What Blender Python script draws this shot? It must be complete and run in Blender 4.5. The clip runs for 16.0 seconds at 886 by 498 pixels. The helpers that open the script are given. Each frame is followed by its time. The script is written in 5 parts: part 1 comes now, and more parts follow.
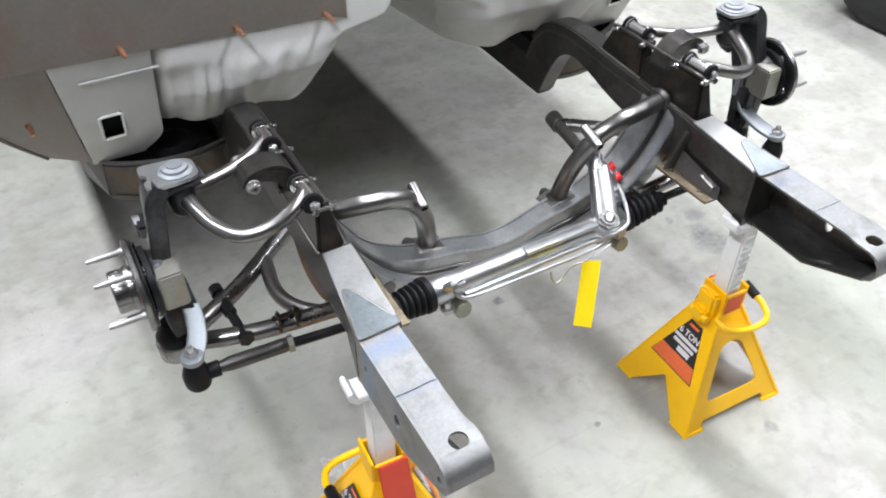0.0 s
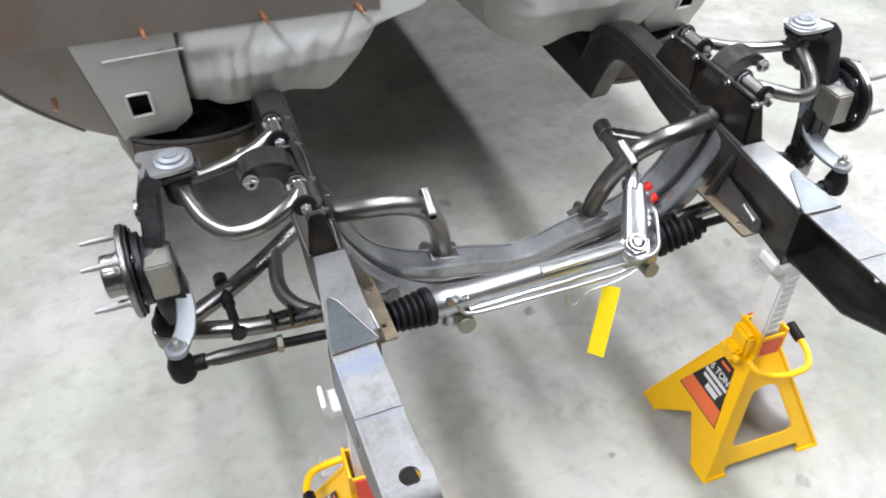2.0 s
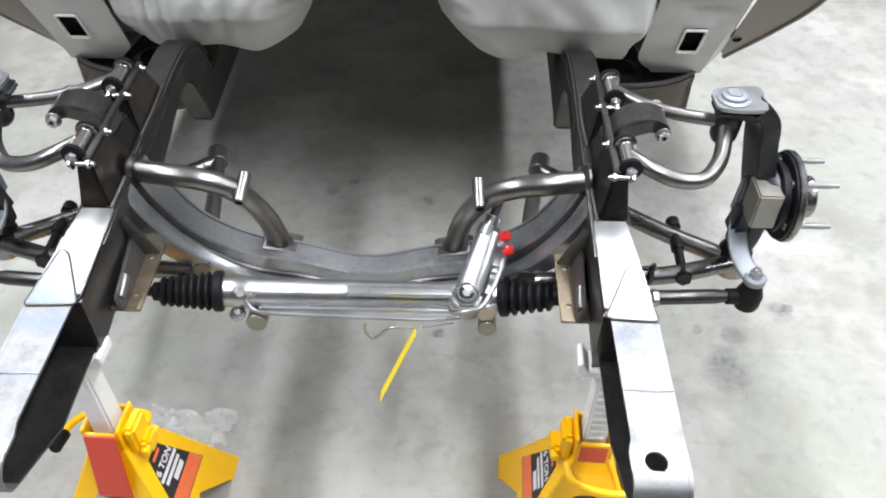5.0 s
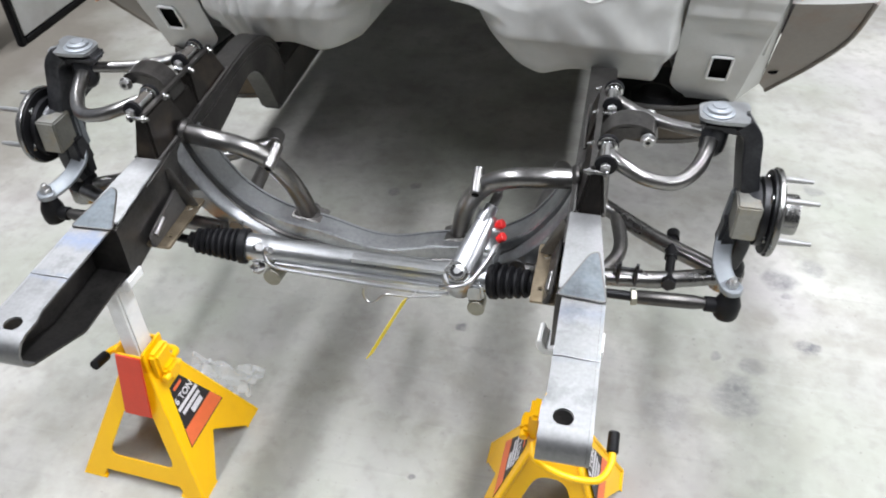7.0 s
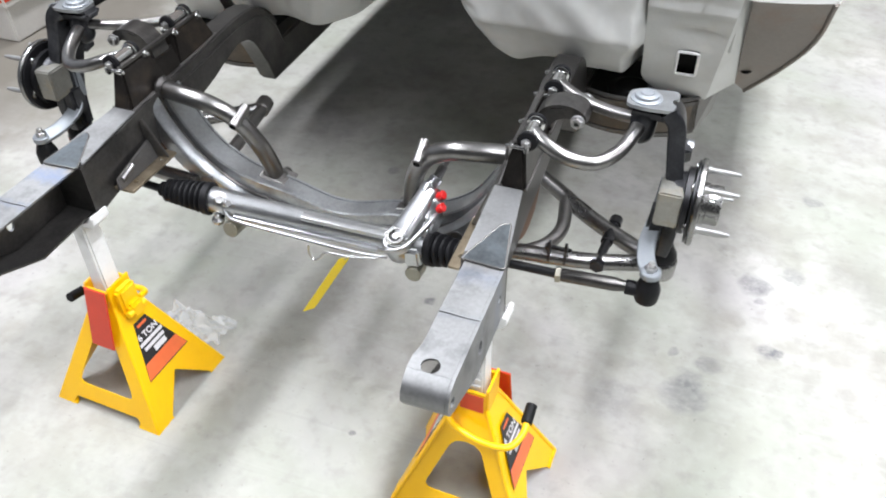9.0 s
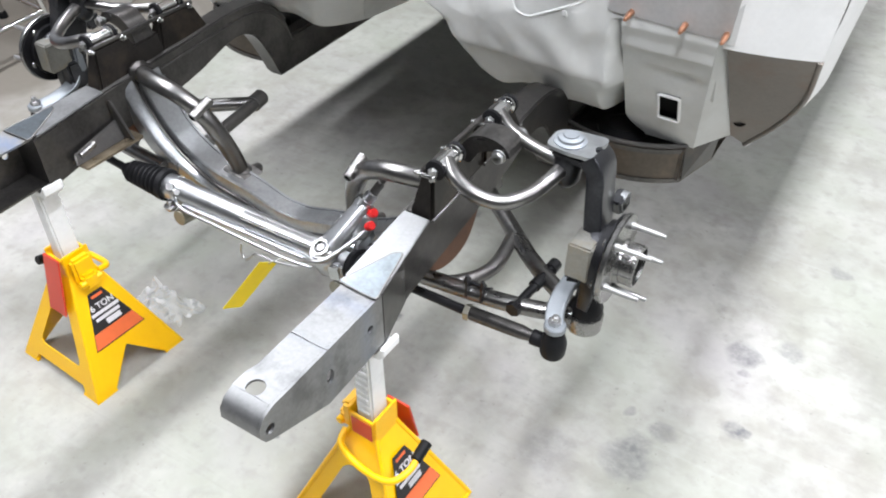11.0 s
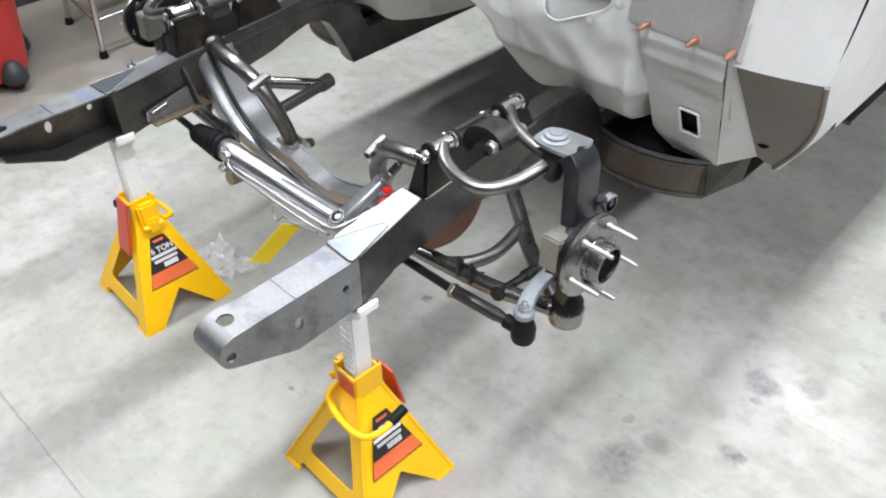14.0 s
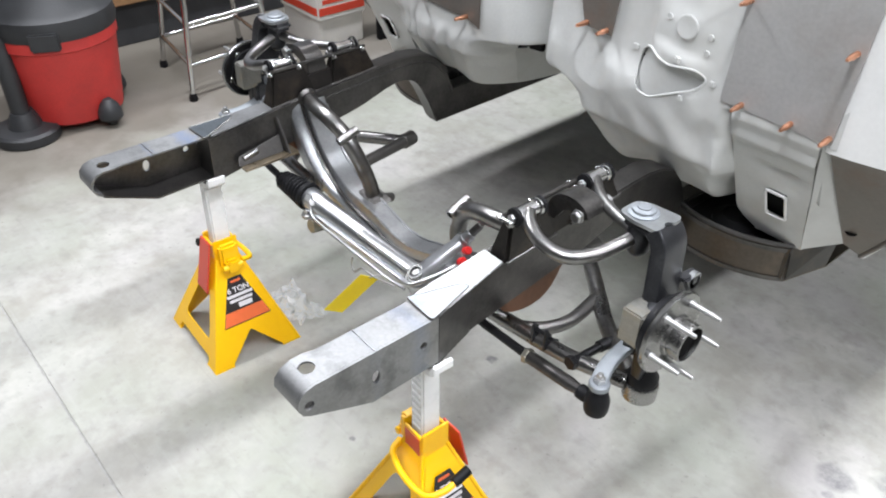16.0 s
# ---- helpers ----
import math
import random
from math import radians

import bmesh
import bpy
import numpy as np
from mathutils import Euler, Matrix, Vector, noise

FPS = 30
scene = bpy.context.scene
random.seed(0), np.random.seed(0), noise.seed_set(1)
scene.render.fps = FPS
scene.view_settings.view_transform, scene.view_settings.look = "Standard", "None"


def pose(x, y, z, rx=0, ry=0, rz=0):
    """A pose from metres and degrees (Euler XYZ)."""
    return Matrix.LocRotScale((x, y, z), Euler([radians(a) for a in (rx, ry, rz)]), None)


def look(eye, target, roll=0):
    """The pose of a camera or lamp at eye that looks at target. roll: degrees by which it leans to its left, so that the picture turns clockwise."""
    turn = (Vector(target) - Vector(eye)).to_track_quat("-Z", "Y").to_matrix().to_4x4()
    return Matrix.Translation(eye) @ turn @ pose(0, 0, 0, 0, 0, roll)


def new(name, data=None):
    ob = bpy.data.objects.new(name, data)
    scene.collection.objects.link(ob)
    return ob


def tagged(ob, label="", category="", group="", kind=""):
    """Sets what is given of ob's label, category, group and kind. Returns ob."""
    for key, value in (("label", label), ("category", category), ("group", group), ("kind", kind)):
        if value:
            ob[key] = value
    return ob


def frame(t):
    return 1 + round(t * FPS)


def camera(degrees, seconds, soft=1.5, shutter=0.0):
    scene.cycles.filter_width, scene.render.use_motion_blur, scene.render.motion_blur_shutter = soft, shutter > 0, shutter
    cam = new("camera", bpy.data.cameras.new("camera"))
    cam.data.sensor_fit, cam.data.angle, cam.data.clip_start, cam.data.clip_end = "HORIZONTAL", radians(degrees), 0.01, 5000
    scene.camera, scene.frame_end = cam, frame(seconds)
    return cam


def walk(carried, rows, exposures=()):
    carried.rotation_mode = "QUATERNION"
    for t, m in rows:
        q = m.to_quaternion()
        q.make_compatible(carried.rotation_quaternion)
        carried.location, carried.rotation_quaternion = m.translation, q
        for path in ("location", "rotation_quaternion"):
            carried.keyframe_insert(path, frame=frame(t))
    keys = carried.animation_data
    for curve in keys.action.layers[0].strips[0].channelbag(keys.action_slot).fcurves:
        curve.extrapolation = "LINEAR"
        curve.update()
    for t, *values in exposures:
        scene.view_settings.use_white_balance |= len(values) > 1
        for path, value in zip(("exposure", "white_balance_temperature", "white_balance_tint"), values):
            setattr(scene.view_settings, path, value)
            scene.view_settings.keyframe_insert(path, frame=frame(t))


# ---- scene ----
cam = camera(58.2, 16.0, soft=2.0)
PATH = [
    (0, (-0.7, -0.901, 1.432), (0.039, 0.409, 0.114), -0.1),
    (0.5, (-0.621, -0.919, 1.423), (-0.001, 0.476, 0.131), 0.3),
    (1, (-0.557, -0.932, 1.428), (-0.042, 0.485, 0.114), 1.6),
    (1.5, (-0.54, -0.905, 1.438), (-0.013, 0.448, 0.063), 1.6),
    (2, (-0.529, -0.888, 1.428), (-0.017, 0.491, 0.073), -0.8),
    (2.5, (-0.443, -0.896, 1.417), (-0.025, 0.524, 0.072), 0.7),
    (3, (-0.286, -0.929, 1.416), (-0.012, 0.5, 0.044), 1.4),
    (3.5, (-0.173, -0.946, 1.41), (0.051, 0.449, -0.006), 0.7),
    (4, (-0.11, -0.897, 1.406), (0.077, 0.502, -0.011), 0.2),
    (4.2, (-0.073, -0.883, 1.406), (0.118, 0.521, -0.006), 1.1),
    (6.3, (0.393, -0.915, 1.41), (0.012, 0.518, 0.067), -0.7),
    (6.5, (0.392, -0.937, 1.405), (0.028, 0.518, 0.082), -1.2),
    (7, (0.385, -1.024, 1.407), (0.045, 0.446, 0.094), -0.8),
    (7.5, (0.41, -1.083, 1.405), (0.082, 0.37, 0.07), -2.0),
    (8, (0.478, -1.083, 1.401), (0.054, 0.348, 0.069), -0.1),
    (8.5, (0.563, -1.062, 1.398), (0.041, 0.353, 0.085), -1.0),
    (9, (0.65, -1.043, 1.401), (0.127, 0.377, 0.093), -0.6),
    (9.5, (0.696, -1.018, 1.398), (0.162, 0.389, 0.081), -1.9),
    (9.7, (0.716, -0.994, 1.393), (0.169, 0.409, 0.076), -2.1),
    (11.8, (1.096, -0.77, 1.413), (0.116, 0.366, 0.091), 0.7),
    (12, (1.122, -0.763, 1.418), (0.12, 0.336, 0.08), 0.3),
    (12.5, (1.155, -0.751, 1.419), (0.159, 0.368, 0.094), 0.7),
    (13, (1.185, -0.746, 1.417), (0.163, 0.363, 0.103), 0.2),
    (13.5, (1.199, -0.754, 1.417), (0.169, 0.351, 0.105), -0.2),
    (14, (1.202, -0.765, 1.417), (0.131, 0.336, 0.135), -0.6),
    (14.5, (1.192, -0.783, 1.422), (0.069, 0.298, 0.169), -0.1),
    (15, (1.18, -0.798, 1.425), (0.018, 0.27, 0.195), 0.5),
    (15.5, (1.172, -0.8, 1.43), (-0.022, 0.263, 0.229), 0.9),
    (16, (1.17, -0.804, 1.434), (-0.051, 0.261, 0.261), 0.9),
]
walk(cam, [(t, look(eye, target, roll)) for t, eye, target, roll in PATH],
     exposures=[(0, -0.07), (3, -0.02), (5, -0.08), (6.5, -0.17), (7.2, -0.07), (8, 0.07), (9.5, 0.11), (11, 0.02), (12, -0.09), (13.5, -0.18), (15, -0.09), (16, -0.08)])

# ---- light ----
world = bpy.data.worlds.new("world")
scene.world = world
world.use_nodes = True
world.node_tree.nodes["Background"].inputs[0].default_value = (0.9, 0.95, 1.0, 1)
world.node_tree.nodes["Background"].inputs[1].default_value = 0.0
LAMP_Z, LAMP_Y, LAMP_LENGTH = 3.0, 0.6, 4.5
LAMPS = [(-1.4, 198), (0.95, 191), (2.95, 161)]
for lx, watts in LAMPS:
    lamp = bpy.data.lights.new("fluorescent", "AREA")
    lamp.shape, lamp.size, lamp.size_y = "RECTANGLE", 0.16, LAMP_LENGTH
    lamp.energy, lamp.color = watts, (0.915, 0.938, 1.0)
    lob = new("fluorescent_light", lamp)
    lob.matrix_world = pose(lx, LAMP_Y, LAMP_Z - 0.07)

# ---- materials ----


def material(name, base, rough=0.5, metal=0.0, vary=0.25, scale=8.0, bump=0.1, fine=120.0, stain=None, stain_amount=0.4, stain_scale=3.0, coat=0.0, streak=None, grain=0.3):
    """Two scales of colour change, fine relief, and stains of another colour."""
    m = bpy.data.materials.new(name)
    m.use_nodes = True
    nt = m.node_tree
    n, l = nt.nodes, nt.links
    bsdf = n["Principled BSDF"]
    geo = n.new("ShaderNodeTexCoord")
    mapping = n.new("ShaderNodeMapping")
    if streak:
        mapping.inputs["Scale"].default_value = streak
    l.new(geo.outputs["Object"], mapping.inputs[0])
    big = n.new("ShaderNodeTexNoise")
    big.inputs["Scale"].default_value, big.inputs["Detail"].default_value, big.inputs["Roughness"].default_value = scale, 6, 0.6
    l.new(mapping.outputs[0], big.inputs["Vector"])
    small = n.new("ShaderNodeTexNoise")
    small.inputs["Scale"].default_value, small.inputs["Detail"].default_value = fine, 3
    l.new(mapping.outputs[0], small.inputs["Vector"])
    mix = n.new("ShaderNodeMix")
    mix.data_type = "FLOAT"
    mix.inputs[0].default_value = grain
    l.new(big.outputs[0], mix.inputs[2])
    l.new(small.outputs[0], mix.inputs[3])
    ramp = n.new("ShaderNodeValToRGB")
    lo, hi = [c * (1 - vary) for c in base], [min(1, c * (1 + vary)) for c in base]
    ramp.color_ramp.elements[0].position, ramp.color_ramp.elements[0].color = 0.32, (*lo, 1)
    ramp.color_ramp.elements[1].position, ramp.color_ramp.elements[1].color = 0.68, (*hi, 1)
    l.new(mix.outputs[0], ramp.inputs[0])
    colour = ramp.outputs[0]
    if stain:
        spot = n.new("ShaderNodeTexNoise")
        spot.inputs["Scale"].default_value, spot.inputs["Detail"].default_value, spot.inputs["Roughness"].default_value = stain_scale, 8, 0.65
        l.new(geo.outputs["Object"], spot.inputs["Vector"])
        sr = n.new("ShaderNodeValToRGB")
        sr.color_ramp.elements[0].position, sr.color_ramp.elements[1].position = 0.5, 0.68
        sr.color_ramp.elements[1].color = (stain_amount,) * 3 + (1,)
        l.new(spot.outputs[0], sr.inputs[0])
        cm = n.new("ShaderNodeMix")
        cm.data_type = "RGBA"
        l.new(sr.outputs[0], cm.inputs[0])
        l.new(colour, cm.inputs[6])
        cm.inputs[7].default_value = (*stain, 1)
        colour = cm.outputs[2]
    l.new(colour, bsdf.inputs["Base Color"])
    rr = n.new("ShaderNodeMapRange")
    rr.inputs[3].default_value, rr.inputs[4].default_value = max(0.03, rough - 0.12), min(1, rough + 0.12)
    l.new(mix.outputs[0], rr.inputs[0])
    l.new(rr.outputs[0], bsdf.inputs["Roughness"])
    bsdf.inputs["Metallic"].default_value = metal
    bsdf.inputs["Coat Weight"].default_value = coat
    if bump:
        b = n.new("ShaderNodeBump")
        b.inputs["Strength"].default_value, b.inputs["Distance"].default_value = bump, 0.002
        l.new(mix.outputs[0], b.inputs["Height"])
        l.new(b.outputs[0], bsdf.inputs["Normal"])
    return m


STEEL = material("ground_steel", (0.3, 0.302, 0.304), 0.38, 0.85, 0.18, 7, 0.1, 180, stain=(0.15, 0.145, 0.14), stain_amount=0.65, stain_scale=11)
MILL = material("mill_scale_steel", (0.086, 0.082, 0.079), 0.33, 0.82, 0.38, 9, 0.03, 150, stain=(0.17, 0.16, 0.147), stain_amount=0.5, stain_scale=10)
TUBE = material("bare_tube_steel", (0.26, 0.255, 0.25), 0.31, 0.97, 0.14, 12, 0.02, 160, stain=(0.11, 0.102, 0.097), stain_amount=0.6, stain_scale=11)
DARKTUBE = material("dark_tube_steel", (0.17, 0.165, 0.16), 0.4, 0.9, 0.25, 12, 0.06, 200, stain=(0.1, 0.08, 0.07), stain_amount=0.4, stain_scale=12)
CROSS = material("pressed_steel", (0.36, 0.37, 0.38), 0.31, 0.82, 0.22, 7, 0.008, 150, stain=(0.085, 0.085, 0.09), stain_amount=0.7, stain_scale=7)
ZINC = material("bright_zinc", (0.44, 0.44, 0.44), 0.34, 1.0, 0.1, 30, 0.03, 300)
ALU = material("cast_aluminium", (0.47, 0.48, 0.49), 0.31, 0.92, 0.14, 15, 0.012, 250, stain=(0.25, 0.25, 0.25), stain_amount=0.3, stain_scale=14)
CAST = material("dark_cast_iron", (0.036, 0.037, 0.041), 0.34, 0.55, 0.4, 14, 0.3, 220, stain=(0.13, 0.13, 0.135), stain_amount=0.5, stain_scale=13)
MACHINED = material("machined_iron", (0.27, 0.268, 0.262), 0.26, 0.95, 0.1, 20, 0.03, 250)
GREYARM = material("grey_forged_steel", (0.27, 0.29, 0.31), 0.48, 0.6, 0.12, 15, 0.06, 200)
RUBBER = material("black_rubber", (0.009, 0.009, 0.01), 0.48, 0, 0.3, 20, 0.1, 200)
BLACK = material("black_oxide_steel", (0.02, 0.02, 0.022), 0.35, 0.6, 0.3, 20, 0.1, 200)
TAN = material("brown_dirty_steel", (0.27, 0.22, 0.155), 0.4, 0.8, 0.3, 12, 0.12, 120, stain=(0.5, 0.43, 0.32), stain_amount=0.5, stain_scale=14)
OUTR = material("browned_plate_steel", (0.09, 0.076, 0.062), 0.4, 0.7, 0.3, 5, 0.1, 120, stain=(0.17, 0.13, 0.09), stain_amount=0.5, stain_scale=5)
BODY = material("grey_primer", (0.595, 0.6, 0.585), 0.36, 0.0, 0.07, 5, 0.06, 160, stain=(0.36, 0.35, 0.32), stain_amount=0.4, stain_scale=5)
RAW = material("raw_sheet_steel", (0.43, 0.425, 0.42), 0.42, 0.35, 0.15, 4, 0.06, 120, stain=(0.27, 0.22, 0.18), stain_amount=0.5, stain_scale=3)
RUSTY = material("brown_raw_sheet", (0.21, 0.19, 0.17), 0.5, 0.6, 0.15, 5, 0.06, 120, stain=(0.2, 0.12, 0.08), stain_amount=0.5, stain_scale=7)
COPPER = material("copper", (0.75, 0.38, 0.24), 0.3, 0.95, 0.15, 30, 0.05, 200)
YELLOW = material("yellow_enamel", (1.0, 0.545, 0.0), 0.38, 0.0, 0.04, 12, 0.04, 90, stain=(0.85, 0.42, 0.0), stain_amount=0.3, stain_scale=7)
RED = material("red_label", (0.62, 0.05, 0.02), 0.35, 0, 0.08, 10, 0.02, 90)
ORANGE = material("orange_label", (0.8, 0.16, 0.05), 0.4, 0, 0.08, 10, 0.02, 90)
LABELBLACK = material("black_label", (0.02, 0.018, 0.02), 0.4, 0, 0.1, 10, 0.02, 90)
PRINT = material("white_print", (0.72, 0.7, 0.72), 0.45, 0, 0.05, 10, 0.02, 90)
WHITE = material("white_paint", (0.8, 0.8, 0.79), 0.4, 0, 0.06, 10, 0.05, 90, stain=(0.45, 0.44, 0.42), stain_amount=0.3, stain_scale=20)
TAG = material("yellow_tag", (0.95, 0.72, 0.0), 0.55, 0, 0.06, 10, 0.05, 90)
REDCAP = material("red_plastic", (0.75, 0.02, 0.02), 0.35, 0, 0.06, 10, 0.02, 90)
# near-black that paints the shade inside holes, bores and slots
HOLE_SHADE = material("hole_shade_black", (0.01, 0.01, 0.01), 0.8, 0, 0.1, 10, 0.0, 90)
VACRED = material("red_vac_plastic", (0.5, 0.035, 0.03), 0.42, 0, 0.15, 6, 0.06, 120, stain=(0.35, 0.03, 0.03), stain_amount=0.5, stain_scale=5)
VACBLACK = material("black_plastic", (0.025, 0.026, 0.028), 0.5, 0, 0.3, 10, 0.1, 120)
CHROME = material("chrome", (0.62, 0.62, 0.62), 0.14, 1.0, 0.05, 20, 0.02, 200)
CARD = material("white_cardboard", (0.66, 0.64, 0.6), 0.7, 0, 0.08, 8, 0.1, 120)
WOOD = material("brown_wood", (0.2, 0.11, 0.05), 0.5, 0, 0.25, 5, 0.1, 60, streak=(1, 12, 12))
WALL = material("wall_paint", (0.12, 0.12, 0.118), 0.7, 0, 0.06, 2, 0.1, 60)
WHITEWALL = material("white_wall_paint", (0.22, 0.235, 0.255), 0.6, 0, 0.06, 2, 0.1, 60)
CEIL = material("ceiling_paint", (0.08, 0.08, 0.08), 0.8, 0, 0.05, 2, 0.1, 60)
TYRE = material("tyre_rubber", (0.018, 0.018, 0.018), 0.6, 0, 0.3, 15, 0.2, 100)


def concrete():
    m = material("concrete", (0.405, 0.396, 0.368), 0.62, 0, 0.25, 2.3, 0.08, 60, stain=(0.22, 0.214, 0.19), stain_amount=0.75, stain_scale=2.0, grain=0.12)
    nt = m.node_tree
    n, l = nt.nodes, nt.links
    bsdf = n["Principled BSDF"]
    before = bsdf.inputs["Base Color"].links[0].from_socket
    tc = n.new("ShaderNodeTexCoord")
    for scale, lo, hi, colour, amount in ((9, 0.66, 0.76, (0.15, 0.145, 0.14), 0.5), (38, 0.70, 0.76, (0.16, 0.15, 0.14), 0.5), (3.2, 0.5, 0.72, (0.475, 0.47, 0.44), 0.65), (14, 0.5, 0.72, (0.24, 0.225, 0.195), 0.5), (6, 0.46, 0.66, (0.285, 0.275, 0.235), 0.55), (1.7, 0.42, 0.64, (0.355, 0.375, 0.315), 0.65), (2.6, 0.52, 0.75, (0.43, 0.4, 0.42), 0.5), (26, 0.52, 0.72, (0.25, 0.245, 0.22), 0.4), (17, 0.55, 0.75, (0.47, 0.465, 0.44), 0.35), (75, 0.66, 0.74, (0.17, 0.165, 0.155), 0.4)):
        t = n.new("ShaderNodeTexNoise")
        t.inputs["Scale"].default_value, t.inputs["Detail"].default_value = scale, 5
        l.new(tc.outputs["Object"], t.inputs["Vector"])
        r = n.new("ShaderNodeValToRGB")
        r.color_ramp.elements[0].position, r.color_ramp.elements[1].position = lo, hi
        r.color_ramp.elements[1].color = (amount,) * 3 + (1,)
        l.new(t.outputs[0], r.inputs[0])
        mx = n.new("ShaderNodeMix")
        mx.data_type = "RGBA"
        l.new(r.outputs[0], mx.inputs[0])
        l.new(before, mx.inputs[6])
        mx.inputs[7].default_value = (*colour, 1)
        before = mx.outputs[2]
    wob = n.new("ShaderNodeTexNoise")
    wob.inputs["Scale"].default_value, wob.inputs["Detail"].default_value = 22, 4
    l.new(tc.outputs["Object"], wob.inputs["Vector"])
    warp = n.new("ShaderNodeVectorMath")
    warp.operation = "MULTIPLY_ADD"
    warp.inputs[1].default_value = (0.045, 0.045, 0)
    l.new(wob.outputs[1], warp.inputs[0])
    l.new(tc.outputs["Object"], warp.inputs[2])
    patchy = n.new("ShaderNodeTexNoise")
    patchy.inputs["Scale"].default_value, patchy.inputs["Detail"].default_value, patchy.inputs["Roughness"].default_value = 60, 6, 0.7
    l.new(tc.outputs["Object"], patchy.inputs["Vector"])
    broken = n.new("ShaderNodeMapRange")
    broken.inputs[1].default_value, broken.inputs[2].default_value, broken.inputs[3].default_value, broken.inputs[4].default_value = 0.35, 0.6, 0.35, 1.0
    l.new(patchy.outputs[0], broken.inputs[0])
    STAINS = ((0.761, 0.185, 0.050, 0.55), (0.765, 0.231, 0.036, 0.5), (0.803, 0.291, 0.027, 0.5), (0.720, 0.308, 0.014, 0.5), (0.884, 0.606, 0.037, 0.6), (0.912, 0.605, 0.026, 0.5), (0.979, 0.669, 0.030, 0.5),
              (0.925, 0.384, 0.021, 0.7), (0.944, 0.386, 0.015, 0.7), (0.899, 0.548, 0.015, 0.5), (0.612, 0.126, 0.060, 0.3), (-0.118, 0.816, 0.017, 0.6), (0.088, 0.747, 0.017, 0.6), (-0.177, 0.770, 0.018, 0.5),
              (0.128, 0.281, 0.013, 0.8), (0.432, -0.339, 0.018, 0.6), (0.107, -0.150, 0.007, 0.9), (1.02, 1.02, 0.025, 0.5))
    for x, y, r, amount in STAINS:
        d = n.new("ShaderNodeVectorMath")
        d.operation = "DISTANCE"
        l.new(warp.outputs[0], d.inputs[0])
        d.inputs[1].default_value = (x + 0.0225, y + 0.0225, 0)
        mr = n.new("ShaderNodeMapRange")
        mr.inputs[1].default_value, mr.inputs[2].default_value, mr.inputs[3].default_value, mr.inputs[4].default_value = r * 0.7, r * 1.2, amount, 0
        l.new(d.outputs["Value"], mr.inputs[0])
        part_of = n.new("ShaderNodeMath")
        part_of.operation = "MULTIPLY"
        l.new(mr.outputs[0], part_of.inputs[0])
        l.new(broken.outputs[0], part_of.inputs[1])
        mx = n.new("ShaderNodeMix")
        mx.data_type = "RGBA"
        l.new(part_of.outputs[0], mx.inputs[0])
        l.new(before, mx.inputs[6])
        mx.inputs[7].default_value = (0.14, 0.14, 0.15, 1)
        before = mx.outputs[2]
    # scuffs and drag marks in two directions
    for turn, long, across, lo, colour, amount in ((62, 2.5, 70, 0.62, (0.5, 0.5, 0.48), 0.12), (-35, 2.0, 55, 0.63, (0.26, 0.255, 0.24), 0.22), (85, 1.2, 38, 0.64, (0.5, 0.5, 0.48), 0.1)):
        mp = n.new("ShaderNodeMapping")
        mp.inputs["Rotation"].default_value = (0, 0, radians(turn))
        mp.inputs["Scale"].default_value = (long, across, 1)
        l.new(tc.outputs["Object"], mp.inputs[0])
        t = n.new("ShaderNodeTexNoise")
        t.inputs["Scale"].default_value, t.inputs["Detail"].default_value = 1.0, 3
        l.new(mp.outputs[0], t.inputs["Vector"])
        mr = n.new("ShaderNodeMapRange")
        mr.inputs[1].default_value, mr.inputs[2].default_value, mr.inputs[3].default_value, mr.inputs[4].default_value = lo, lo + 0.12, 0, amount
        l.new(t.outputs[0], mr.inputs[0])
        mx = n.new("ShaderNodeMix")
        mx.data_type = "RGBA"
        l.new(mr.outputs[0], mx.inputs[0])
        l.new(before, mx.inputs[6])
        mx.inputs[7].default_value = (*colour, 1)
        before = mx.outputs[2]
    # brownish shade painted into the floor colour towards the west wall
    sep = n.new("ShaderNodeSeparateXYZ")
    l.new(tc.outputs["Object"], sep.inputs[0])
    shade_noise = n.new("ShaderNodeTexNoise")
    shade_noise.inputs["Scale"].default_value, shade_noise.inputs["Detail"].default_value = 4.0, 5
    l.new(tc.outputs["Object"], shade_noise.inputs["Vector"])
    edge = n.new("ShaderNodeMath")
    edge.operation = "MULTIPLY_ADD"
    edge.inputs[1].default_value = 0.9
    l.new(shade_noise.outputs[0], edge.inputs[0])
    l.new(sep.outputs[0], edge.inputs[2])
    mr = n.new("ShaderNodeMapRange")
    mr.inputs[1].default_value, mr.inputs[2].default_value, mr.inputs[3].default_value, mr.inputs[4].default_value = -0.72, -1.25, 0.0, 0.88
    l.new(edge.outputs[0], mr.inputs[0])
    mx = n.new("ShaderNodeMix")
    mx.data_type = "RGBA"
    l.new(mr.outputs[0], mx.inputs[0])
    l.new(before, mx.inputs[6])
    mx.inputs[7].default_value = (0.145, 0.128, 0.105, 1)
    before = mx.outputs[2]
    l.new(before, bsdf.inputs["Base Color"])
    bsdf.inputs["Specular IOR Level"].default_value = 0.22
    return m


